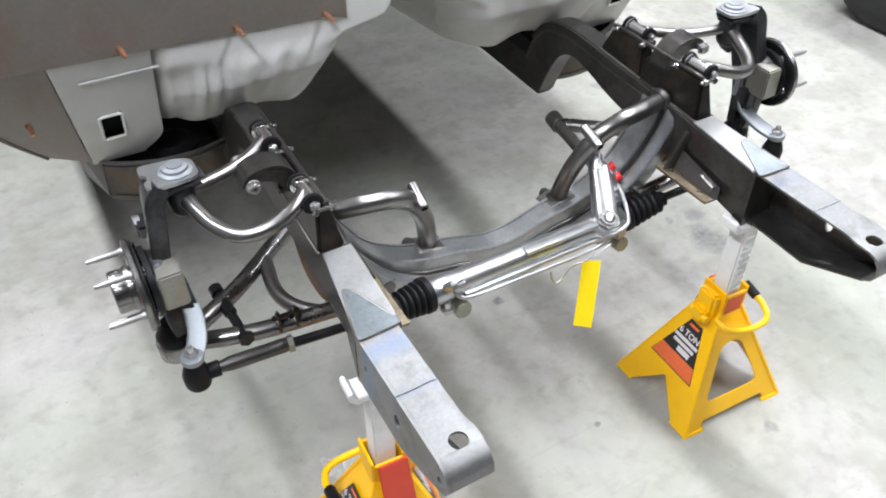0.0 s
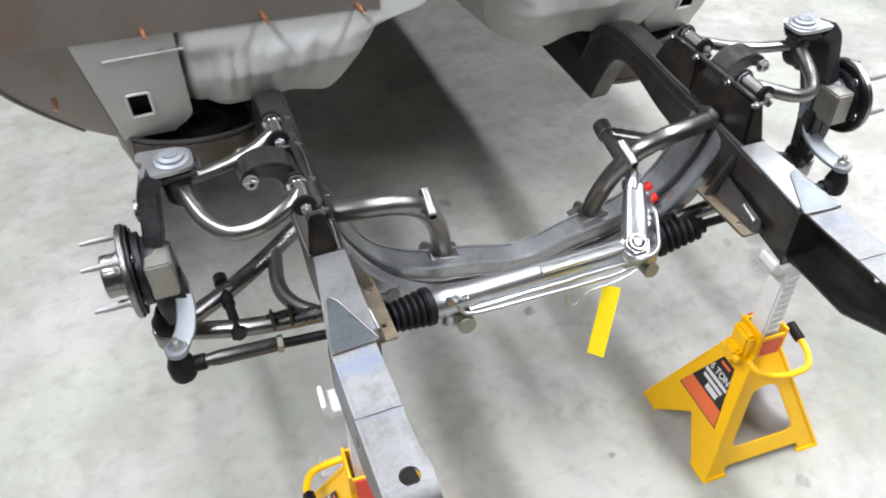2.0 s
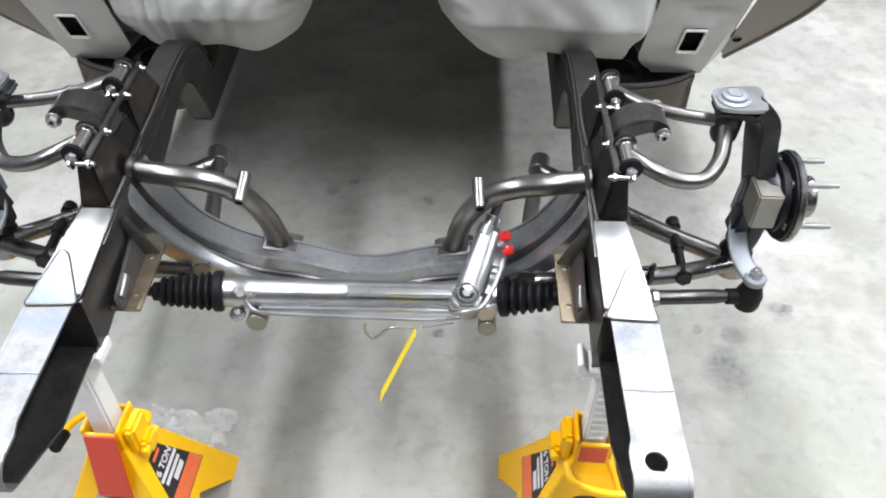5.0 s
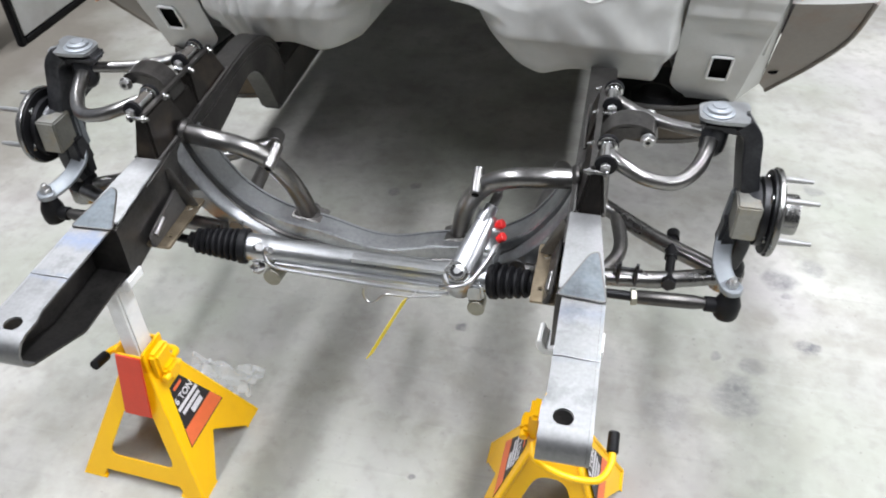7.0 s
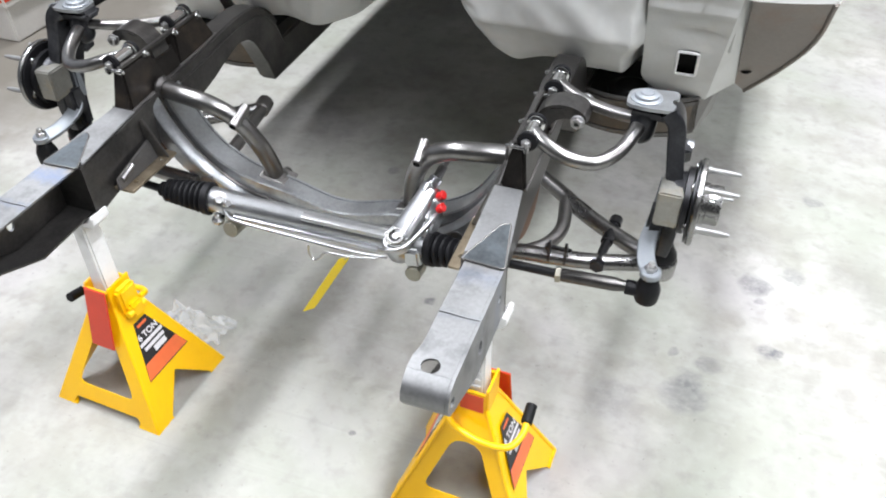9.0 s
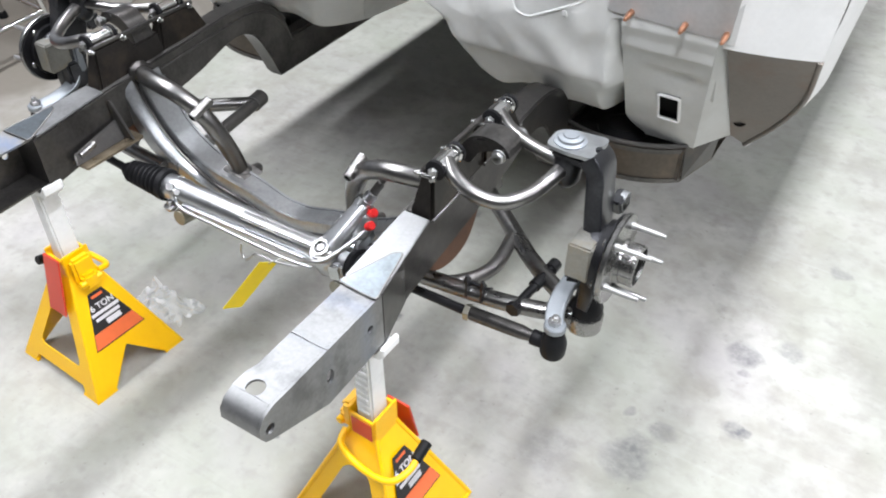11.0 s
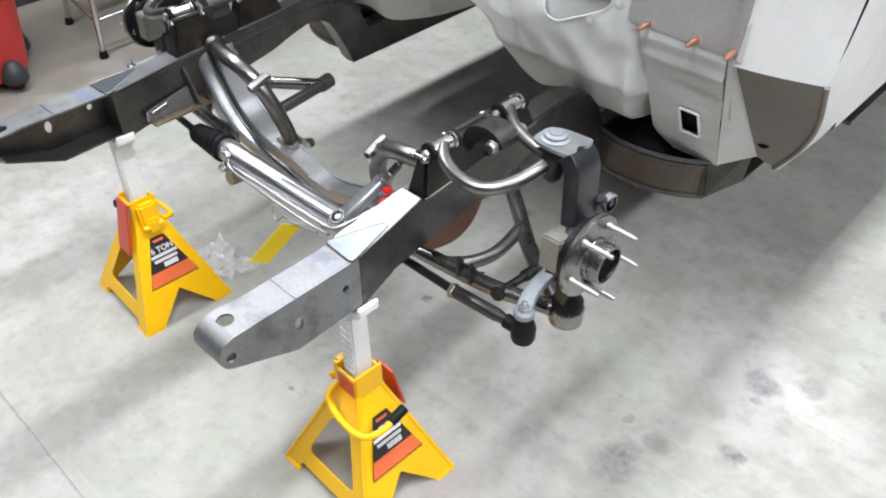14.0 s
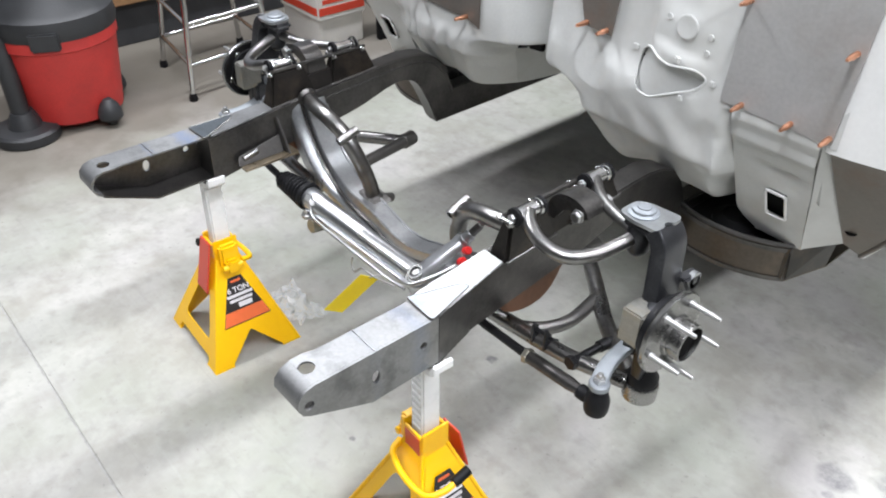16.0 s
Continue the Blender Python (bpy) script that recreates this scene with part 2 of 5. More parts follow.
CONCRETE = concrete()
TOWER = material("oiled_plate_steel", (0.026, 0.023, 0.021), 0.32, 0.65, 0.35, 10, 0.12, 150, stain=(0.09, 0.068, 0.05), stain_amount=0.5, stain_scale=12)
GOLD = material("dull_gold_zinc", (0.29, 0.28, 0.235), 0.38, 0.9, 0.15, 20, 0.05, 150)
REDOX = material("red_brown_steel", (0.17, 0.085, 0.05), 0.45, 0.5, 0.3, 10, 0.12, 120, stain=(0.1, 0.08, 0.07), stain_amount=0.6, stain_scale=12)
JOINT = material("joint_filler", (0.32, 0.315, 0.3), 0.8, 0, 0.2, 30, 0.2, 120)
FILM = material("clear_film", (0.85, 0.87, 0.88), 0.15, 0, 0.1, 20, 0.3, 90)
FILM.node_tree.nodes["Principled BSDF"].inputs["Alpha"].default_value = 0.3
RUBBER.node_tree.nodes["Principled BSDF"].inputs["Specular IOR Level"].default_value = 0.15
HOLE_SHADE.node_tree.nodes["Principled BSDF"].inputs["Specular IOR Level"].default_value = 0.05
SPLICE = material("blued_plate_steel", (0.17, 0.19, 0.205), 0.32, 0.9, 0.4, 20, 0.3, 140, stain=(0.12, 0.15, 0.17), stain_amount=0.6, stain_scale=20)
TOPFACE = material("machined_top", (0.38, 0.395, 0.405), 0.36, 0.85, 0.12, 20, 0.04, 250, stain=(0.25, 0.25, 0.25), stain_amount=0.4, stain_scale=25)
PILLAR = material("white_primer", (0.78, 0.78, 0.77), 0.4, 0, 0.05, 6, 0.05, 120, stain=(0.5, 0.49, 0.47), stain_amount=0.3, stain_scale=5)
STUD = material("stud_zinc", (0.4, 0.4, 0.395), 0.5, 0.85, 0.1, 30, 0.05, 300)
BOSS = material("milled_iron", (0.3, 0.295, 0.27), 0.45, 0.75, 0.2, 18, 0.08, 200, stain=(0.36, 0.27, 0.14), stain_amount=0.35, stain_scale=22)
HOOPTUBE = material("foot_darkened_tube", (0.26, 0.255, 0.25), 0.31, 0.97, 0.14, 12, 0.02, 160, stain=(0.11, 0.102, 0.097), stain_amount=0.6, stain_scale=11)
ARMTUBE = material("dull_tube_steel", (0.2, 0.196, 0.192), 0.29, 0.95, 0.2, 14, 0.03, 160, stain=(0.07, 0.066, 0.062), stain_amount=0.6, stain_scale=12)


def blue_banded(name, base, much):
    """Ground steel with blue and brown bands across the top beside the splice and the butt weld."""
    m = material(name, base, 0.49, 0.85, 0.24, 7, 0.05, 180, stain=(0.11, 0.11, 0.112), stain_amount=0.75, stain_scale=16)
    n, l = m.node_tree.nodes, m.node_tree.links
    bsdf = n["Principled BSDF"]
    before = bsdf.inputs["Base Color"].links[0].from_socket
    tc, sep, wob = n.new("ShaderNodeTexCoord"), n.new("ShaderNodeSeparateXYZ"), n.new("ShaderNodeTexNoise")
    wob.inputs["Scale"].default_value, wob.inputs["Detail"].default_value = 45, 4
    l.new(tc.outputs["Object"], wob.inputs["Vector"])
    l.new(tc.outputs["Object"], sep.inputs[0])
    along = n.new("ShaderNodeMath")
    along.operation = "MULTIPLY_ADD"
    along.inputs[1].default_value = 0.05
    l.new(wob.outputs[0], along.inputs[0])
    l.new(sep.outputs[1], along.inputs[2])
    for y, wide, colour, amount in ((-0.205, 0.026, (0.15, 0.22, 0.40), 0.75), (-0.172, 0.016, (0.30, 0.24, 0.17), 0.5), (-0.292, 0.012, (0.16, 0.19, 0.26), 0.7)):
        off = n.new("ShaderNodeMath")
        off.operation = "SUBTRACT"
        off.inputs[1].default_value = y + 0.025
        l.new(along.outputs[0], off.inputs[0])
        size = n.new("ShaderNodeMath")
        size.operation = "ABSOLUTE"
        l.new(off.outputs[0], size.inputs[0])
        mr = n.new("ShaderNodeMapRange")
        mr.inputs[1].default_value, mr.inputs[2].default_value, mr.inputs[3].default_value, mr.inputs[4].default_value = 0, wide, amount * much, 0
        l.new(size.outputs[0], mr.inputs[0])
        mx = n.new("ShaderNodeMix")
        mx.data_type = "RGBA"
        l.new(mr.outputs[0], mx.inputs[0])
        l.new(before, mx.inputs[6])
        mx.inputs[7].default_value = (*colour, 1)
        before = mx.outputs[2]
    l.new(before, bsdf.inputs["Base Color"])
    return m


# weld tint and dark reflections painted together up the hoop's lower half
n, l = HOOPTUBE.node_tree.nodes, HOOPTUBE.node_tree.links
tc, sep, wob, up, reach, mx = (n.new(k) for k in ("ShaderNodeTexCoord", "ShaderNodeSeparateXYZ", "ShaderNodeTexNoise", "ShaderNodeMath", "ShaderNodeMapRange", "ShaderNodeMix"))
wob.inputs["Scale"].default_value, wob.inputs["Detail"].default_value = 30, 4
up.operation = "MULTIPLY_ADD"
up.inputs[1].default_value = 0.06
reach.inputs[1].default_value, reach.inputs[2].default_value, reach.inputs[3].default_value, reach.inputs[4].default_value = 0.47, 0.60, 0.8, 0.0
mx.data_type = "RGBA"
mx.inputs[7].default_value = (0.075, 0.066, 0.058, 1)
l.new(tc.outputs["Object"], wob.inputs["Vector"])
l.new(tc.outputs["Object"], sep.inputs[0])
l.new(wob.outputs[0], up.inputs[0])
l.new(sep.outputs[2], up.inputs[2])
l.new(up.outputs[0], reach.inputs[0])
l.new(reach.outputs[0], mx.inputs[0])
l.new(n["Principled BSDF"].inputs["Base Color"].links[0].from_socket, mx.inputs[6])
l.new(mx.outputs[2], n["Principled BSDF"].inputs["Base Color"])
HORN = {-1: blue_banded("strong_banded_steel", (0.255, 0.257, 0.258), 0.6), 1: blue_banded("faint_banded_steel", (0.255, 0.257, 0.258), 0.2)}

# ---- building helpers ----


def thing(name, at, label, category, group="", kind=""):
    ob = new(name)
    ob.location = at
    ob.empty_display_size = 0.05
    return tagged(ob, label, category, group, kind)


def part(name, bm, mat, parent=None, label="", smooth=True, **tags):
    """One mesh object from world-space geometry, kept in place under its parent."""
    bmesh.ops.recalc_face_normals(bm, faces=bm.faces[:])
    me = bpy.data.meshes.new(name)
    bm.to_mesh(me)
    bm.free()
    me.materials.append(mat)
    if smooth:
        me.shade_smooth()
        me.set_sharp_from_angle(angle=radians(38))
    ob = new(name, me)
    if parent:
        bpy.context.view_layer.update()
        ob.parent = parent
        ob.matrix_parent_inverse = parent.matrix_world.inverted()
    return tagged(ob, label, **tags)


def joined(*bms):
    out = bmesh.new()
    for b in bms:
        me = bpy.data.meshes.new("tmp")
        b.to_mesh(me)
        b.free()
        out.from_mesh(me)
        bpy.data.meshes.remove(me)
    return out


def bevelled(bm, width, segments=2):
    if width:
        bmesh.ops.recalc_face_normals(bm, faces=bm.faces[:])
        edges = [e for e in bm.edges if len(e.link_faces) == 2 and e.calc_face_angle(0) > radians(30)]
        bmesh.ops.bevel(bm, geom=edges, offset=width, segments=segments, affect="EDGES", clamp_overlap=True)
    return bm


def box(lo, hi, bevel=0.002):
    bm = bmesh.new()
    bmesh.ops.create_cube(bm, size=1)
    for v in bm.verts:
        v.co = Vector([lo[i] + (v.co[i] + 0.5) * (hi[i] - lo[i]) for i in range(3)])
    return bevelled(bm, bevel)


def moved(bm, m):
    bmesh.ops.transform(bm, matrix=m, verts=bm.verts[:])
    return bm


def hexa(bottom, top, bevel=0.002):
    """A block from four bottom and four top corners."""
    bm = bmesh.new()
    b, t = [bm.verts.new(p) for p in bottom], [bm.verts.new(p) for p in top]
    bm.faces.new(b[::-1]), bm.faces.new(t)
    for i in range(4):
        bm.faces.new((b[i], b[(i + 1) % 4], t[(i + 1) % 4], t[i]))
    return bevelled(bm, bevel)


def smooth_path(points, steps=8):
    """Points on a Catmull-Rom curve."""
    p = [Vector(q) for q in points]
    p = [2 * p[0] - p[1], *p, 2 * p[-1] - p[-2]]
    out = []
    for i in range(1, len(p) - 2):
        for k in range(steps):
            t = k / steps
            a, b, c, d = p[i - 1 : i + 3]
            out.append(0.5 * (2 * b + (c - a) * t + (2 * a - 5 * b + 4 * c - d) * t * t + (3 * b - a - 3 * c + d) * t**3))
    return out + [p[-2]]


def sweep(path, section, radii=None, up=(0, 0, 1)):
    """A section (list of 2D points) carried along a path; radii scale it point by point."""
    bm = bmesh.new()
    rings = []
    normal = None
    for i, q in enumerate(path):
        d = (path[min(i + 1, len(path) - 1)] - path[max(i - 1, 0)]).normalized()
        ref = Vector(up) if normal is None else normal
        if abs(ref.normalized().dot(d)) > 0.98:
            ref = Vector((0, 1, 0.1))
        normal = (ref - d * ref.dot(d)).normalized()
        side = d.cross(normal)
        k = radii[i] if radii else 1
        rings.append([bm.verts.new(q + side * (x * k) + normal * (y * k)) for x, y in section])
    n = len(section)
    for a, b in zip(rings, rings[1:]):
        for i in range(n):
            bm.faces.new((a[i], a[(i + 1) % n], b[(i + 1) % n], b[i]))
    bm.faces.new(rings[0][::-1]), bm.faces.new(rings[-1])
    return bm


def circle(r, n=14):
    return [(r * math.cos(2 * math.pi * i / n), r * math.sin(2 * math.pi * i / n)) for i in range(n)]


def tube(points, r, steps=8, n=14):
    return sweep(smooth_path(points, steps) if len(points) > 2 else [Vector(p) for p in points], circle(r, n))


def lathe(a, b, profile, n=20):
    """Turned along the axis a-b; profile: (fraction or metres along, radius), metres from a."""
    a, b = Vector(a), Vector(b)
    d = (b - a).normalized()
    path = [a + d * t for t, _ in profile]
    bm = bmesh.new()
    ref = Vector((0, 0, 1)) if abs(d.z) < 0.9 else Vector((1, 0, 0))
    u = (ref - d * ref.dot(d)).normalized()
    w = d.cross(u)
    rings = []
    for q, (_, r) in zip(path, profile):
        rings.append([bm.verts.new(q + (u * math.cos(2 * math.pi * i / n) + w * math.sin(2 * math.pi * i / n)) * max(r, 1e-4)) for i in range(n)])
    for p, q in zip(rings, rings[1:]):
        for i in range(n):
            bm.faces.new((p[i], p[(i + 1) % n], q[(i + 1) % n], q[i]))
    bm.faces.new(rings[0][::-1]), bm.faces.new(rings[-1])
    return bm


def rod(a, b, r, n=14, chamfer=0.0015):
    length = (Vector(b) - Vector(a)).length
    c = min(chamfer, r * 0.4, length * 0.3)
    return lathe(a, b, [(0, r - c), (c, r), (length - c, r), (length, r - c)], n)


def hexnut(a, b, r):
    return rod(a, b, r, 6, 0.001)


def bolt(head, tip, r=0.006):
    """A hex bolt from its head to its tip, with washer and nut."""
    h, t = Vector(head), Vector(tip)
    d = (t - h).normalized()
    return joined(hexnut(h, h + d * r * 1.4, r * 1.9), rod(h + d * r * 1.4, h + d * r * 1.8, r * 2.3, 16), rod(h, t, r, 10), hexnut(t - d * r * 3.2, t - d * r * 1.8, r * 1.8))


def plate(outline, holes, origin, ex, ey, thick):
    """A flat sheet with holes: 2D outlines laid along ex, ey from origin, given a thickness."""
    bm = bmesh.new()
    edges = []
    for loop in (outline, *holes):
        vs = [bm.verts.new((x, y, 0)) for x, y in loop]
        edges += [bm.edges.new((vs[i], vs[(i + 1) % len(vs)])) for i in range(len(vs))]
    bmesh.ops.triangle_fill(bm, edges=edges, use_beauty=True, use_dissolve=False)
    ret = bmesh.ops.extrude_face_region(bm, geom=bm.faces[:])
    bmesh.ops.translate(bm, vec=(0, 0, thick), verts=[g for g in ret["geom"] if isinstance(g, bmesh.types.BMVert)])
    ex, ey = Vector(ex).normalized(), Vector(ey)
    ey = (ey - ex * ex.dot(ey)).normalized()
    ez = ex.cross(ey)
    m = Matrix((ex, ey, ez)).transposed().to_4x4()
    m.translation = Vector(origin)
    return moved(bm, m)


def ring(cx, cy, r, n=16, squash=1.0):
    return [(cx + r * math.cos(2 * math.pi * i / n), cy + r * squash * math.sin(2 * math.pi * i / n)) for i in range(n)]


def rounded(points, r, n=4):
    """A closed outline with its corners rounded."""
    out = []
    k = len(points)
    for i in range(k):
        p, a, b = Vector(points[i]), Vector(points[i - 1]), Vector(points[(i + 1) % k])
        da, db = (a - p), (b - p)
        rr = min(r, da.length * 0.45, db.length * 0.45)
        s, e = p + da.normalized() * rr, p + db.normalized() * rr
        for j in range(n + 1):
            t = j / n
            q = (1 - t) ** 2 * s + 2 * t * (1 - t) * p + t * t * e
            out.append((q.x, q.y))
    return out


def prism(outline, x0, x1, bevel=0.002):
    """An outline in (y, z) carried from x0 to x1."""
    bm = bmesh.new()
    a, b = [bm.verts.new((x0, y, z)) for y, z in outline], [bm.verts.new((x1, y, z)) for y, z in outline]
    bm.faces.new(a), bm.faces.new(b[::-1])
    n = len(outline)
    for i in range(n):
        bm.faces.new((a[i], a[(i + 1) % n], b[(i + 1) % n], b[i]))
    return bevelled(bm, bevel)

# ---- the room ----
for name, y0, y1 in (("floor", -0.618, 7.0), ("floor", -6.0, -0.622)):
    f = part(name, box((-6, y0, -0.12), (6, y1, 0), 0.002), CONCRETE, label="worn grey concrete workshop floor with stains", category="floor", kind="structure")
part("joint_filler", box((-6, -0.622, -0.12), (6, -0.618, -0.003), 0), JOINT, label="dark control joint in the concrete floor", category="floor joint", kind="structure")
part("wall_west", box((-3.3, -6, 0), (-3.1, 7, 3.2), 0.003), WHITEWALL, label="plain pale painted workshop wall", category="wall", kind="structure")
part("wall_east", box((5.8, -6, 0), (6, 7, 3.2), 0.003), WALL, label="plain painted workshop wall", category="wall", kind="structure")
part("wall_north", box((-3.1, 6.8, 0), (5.8, 7, 3.2), 0.003), WALL, label="plain painted workshop wall", category="wall", kind="structure")
part("wall_south", box((-3.1, -6, 0), (5.8, -5.8, 3.2), 0.003), WALL, label="plain painted workshop wall", category="wall", kind="structure")
# ceiling out of view, coloured near-black to cut bounced light
part("ceiling", box((-3.3, -6, 3.2), (6, 7, 3.3), 0.003), CEIL, label="unseen dark workshop ceiling", category="ceiling", kind="structure")
for lx, watts in LAMPS:
    fix = thing("ceiling_light", (lx, LAMP_Y, 3.2), "long white fluorescent strip light under the ceiling", "ceiling light", "ceiling lights")
    h = LAMP_LENGTH / 2 + 0.03
    part("housing", hexa([(lx - 0.16, LAMP_Y - h, LAMP_Z - 0.06), (lx + 0.16, LAMP_Y - h, LAMP_Z - 0.06), (lx + 0.16, LAMP_Y + h, LAMP_Z - 0.06), (lx - 0.16, LAMP_Y + h, LAMP_Z - 0.06)],
                         [(lx - 0.1, LAMP_Y - h, 3.2), (lx + 0.1, LAMP_Y - h, 3.2), (lx + 0.1, LAMP_Y + h, 3.2), (lx - 0.1, LAMP_Y + h, 3.2)]), WHITE, fix)

# ---- chassis frame ----
chassis = thing("chassis_frame", (0, 0.1, 0.5), "bare steel front frame with welded crossmember and tube hoops", "car frame")


def horn(s):
    """The front channel of a rail, open to the inside, with its curled nose."""
    side = [(-0.165, 0.590), (-0.404, 0.590), (-0.421, 0.585), (-0.432, 0.572), (-0.434, 0.555), (-0.427, 0.541), (-0.414, 0.533), (-0.302, 0.486), (-0.165, 0.490)]
    holes = [ring(-0.415, 0.556, 0.0085), ring(-0.293, 0.537, 0.008, squash=1.7), ring(-0.197, 0.546, 0.007)]
    web = plate(side, holes, (0.426 if s > 0 else -0.430, 0, 0), (0, 1, 0), (0, 0, 1), 0.004)
    top = plate([(0.366, -0.160), (0.426, -0.160), (0.426, -0.404), (0.361, -0.404), (0.361, -0.38), (0.366, -0.36)], [ring(0.391, -0.392, 0.0135, 20)], (0, 0, 0.586), (1, 0, 0), (0, 1, 0), 0.004)
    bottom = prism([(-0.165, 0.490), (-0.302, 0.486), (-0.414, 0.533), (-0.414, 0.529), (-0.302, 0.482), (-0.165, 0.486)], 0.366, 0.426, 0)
    nose = [(-0.404, 0.590), (-0.421, 0.585), (-0.432, 0.572), (-0.434, 0.555), (-0.427, 0.541), (-0.414, 0.533)]
    inner = [(-0.404, 0.586), (-0.418, 0.581), (-0.428, 0.570), (-0.430, 0.556), (-0.424, 0.544), (-0.413, 0.537)]
    curl = prism(nose + inner[::-1], 0.362, 0.426, 0)
    for b in (top, bottom, curl):
        if s < 0:
            moved(b, Matrix.Diagonal((-1, 1, 1, 1)))
    # extra dark sheet and dark lower flange deepen the shade inside the channel
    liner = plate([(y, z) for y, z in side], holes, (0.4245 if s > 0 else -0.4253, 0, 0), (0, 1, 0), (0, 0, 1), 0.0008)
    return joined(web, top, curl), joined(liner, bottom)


def mirror(bm, s):
    return moved(bm, Matrix.Diagonal((s, 1, 1, 1)))


RAIL_TOP = [(-0.168, 0.588), (-0.03, 0.603), (0.12, 0.617), (0.24, 0.625), (0.34, 0.634), (0.42, 0.634), (0.48, 0.617), (0.525, 0.575), (0.553, 0.515), (0.575, 0.465)]
RAIL_LOW = [(-0.168, 0.474), (-0.10, 0.487), (0.0, 0.503), (0.12, 0.520), (0.24, 0.540), (0.33, 0.566), (0.385, 0.573), (0.43, 0.552), (0.468, 0.490), (0.50, 0.420)]


def dense(pts, k=4):
    return [(q.x, q.y) for q in smooth_path([(y, z, 0) for y, z in pts], k)]


for s in (-1, 1):
    rail = part("rail", mirror(prism(dense(RAIL_TOP) + dense(RAIL_LOW)[::-1], 0.358, 0.408, 0.003), s), MILL, chassis, "dark boxed steel frame rail with a kick-up")
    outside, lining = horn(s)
    part("rail_horn", outside, HORN[s], rail, "ground bright steel channel frame horn with holes")
    part("channel_shade_lining", lining, MILL, rail, "dark inner sheet added to deepen the shade in the channel")
    part("rail_cap", mirror(hexa([(0.3585, -0.160, 0.5895), (0.43, -0.164, 0.5895), (0.4085, 0.0, 0.607), (0.3585, 0.0, 0.607)],
                                 [(0.3595, -0.158, 0.593), (0.429, -0.162, 0.593), (0.4075, 0.0, 0.6105), (0.3595, 0.0, 0.6105)], 0.001), s), STEEL, rail, "bright ground rail top")
    tri = rounded([(0.3585, -0.176), (0.4305, -0.180), (0.412, -0.080), (0.398, -0.088)], 0.008, 4)
    sp = plate(tri, [], (0, 0, 0), (1, 0, 0), (0, 1, 0), 0.003)
    for v in sp.verts:
        v.co.z += 0.5905 + max(0, v.co.y + 0.165) * 0.108
    part("splice_plate", mirror(sp, s), SPLICE, rail, "heat-blued triangular splice plate")
    edge_line = [Vector((x, y, 0.5925 + max(0, y + 0.165) * 0.108)) for x, y in tri]
    part("weld_bead", mirror(sweep(edge_line + edge_line[:1], circle(0.0016, 8)), s), DARKTUBE, rail, "dark weld bead")
    part("side_taper", mirror(hexa([(0.404, -0.165, 0.480), (0.431, -0.165, 0.487), (0.409, -0.075, 0.492), (0.404, -0.075, 0.492)],
                                   [(0.404, -0.165, 0.589), (0.431, -0.165, 0.589), (0.409, -0.075, 0.598), (0.404, -0.075, 0.598)], 0.001), s), MILL, rail)
    part("weld_seam", mirror(tube([(0.366, -0.292, 0.5905), (0.38, -0.2912, 0.5909), (0.405, -0.2925, 0.5907), (0.430, -0.2915, 0.5900)], 0.0011, 6, 8), s), STEEL, rail)
    part("step_plate", mirror(hexa([(0.357, -0.169, 0.474), (0.428, -0.169, 0.484), (0.428, -0.165, 0.484), (0.357, -0.165, 0.474)],
                                   [(0.357, -0.169, 0.586), (0.426, -0.169, 0.586), (0.426, -0.165, 0.586), (0.357, -0.165, 0.586)], 0), s), MILL, rail)
    part("flange_strip", mirror(joined(sweep([Vector((0.3575, y, z - 0.004)) for y, z in dense(RAIL_TOP)[3:30]], [(-0.002, -0.003), (0.002, -0.003), (0.002, 0.003), (-0.002, 0.003)]),
                                       sweep([Vector((0.3575, y, z - 0.022)) for y, z in dense(RAIL_TOP)[8:33]], circle(0.003, 6))), s), MILL, rail)
    part("rear_rail", mirror(hexa([(0.361, 0.50, 0.415), (0.405, 0.50, 0.415), (0.45, 2.4, 0.415), (0.39, 2.4, 0.415)], [(0.361, 0.53, 0.505), (0.405, 0.53, 0.505), (0.45, 2.4, 0.505), (0.39, 2.4, 0.505)], 0.004), s), MILL, chassis)
    # tower that carries the upper arm
    tower = part("arm_tower", mirror(joined(
        hexa([(0.366, 0.002, 0.602), (0.413, 0.002, 0.600), (0.413, 0.128, 0.612), (0.366, 0.128, 0.612)], [(0.382, 0.020, 0.684), (0.402, 0.020, 0.684), (0.404, 0.104, 0.684), (0.382, 0.104, 0.684)], 0.005),
        hexa([(0.366, 0.168, 0.614), (0.413, 0.168, 0.614), (0.413, 0.305, 0.624), (0.366, 0.305, 0.624)], [(0.382, 0.188, 0.686), (0.402, 0.188, 0.686), (0.402, 0.282, 0.686), (0.382, 0.282, 0.686)], 0.005),
        hexa([(0.368, 0.11, 0.61), (0.408, 0.11, 0.61), (0.408, 0.19, 0.615), (0.368, 0.19, 0.615)], [(0.384, 0.10, 0.655), (0.400, 0.10, 0.655), (0.400, 0.20, 0.658), (0.384, 0.20, 0.658)], 0.003)), s), TOWER, chassis, "dark oiled plate steel tower for the upper arm")
    for y0, y1, z0, z1 in ((0.004, 0.128, 0.6055, 0.616), (0.168, 0.305, 0.6195, 0.6285)):
        part("weld_bead", mirror(joined(tube([(0.3665, y0, z0), (0.364, (y0 + y1) / 2, (z0 + z1) / 2 + 0.001), (0.3665, y1, z1)], 0.0036, 6, 8), tube([(0.4115, y0, z0), (0.4125, (y0 + y1) / 2, (z0 + z1) / 2), (0.4115, y1, z1)], 0.003, 6, 8)), s), DARKTUBE, tower)
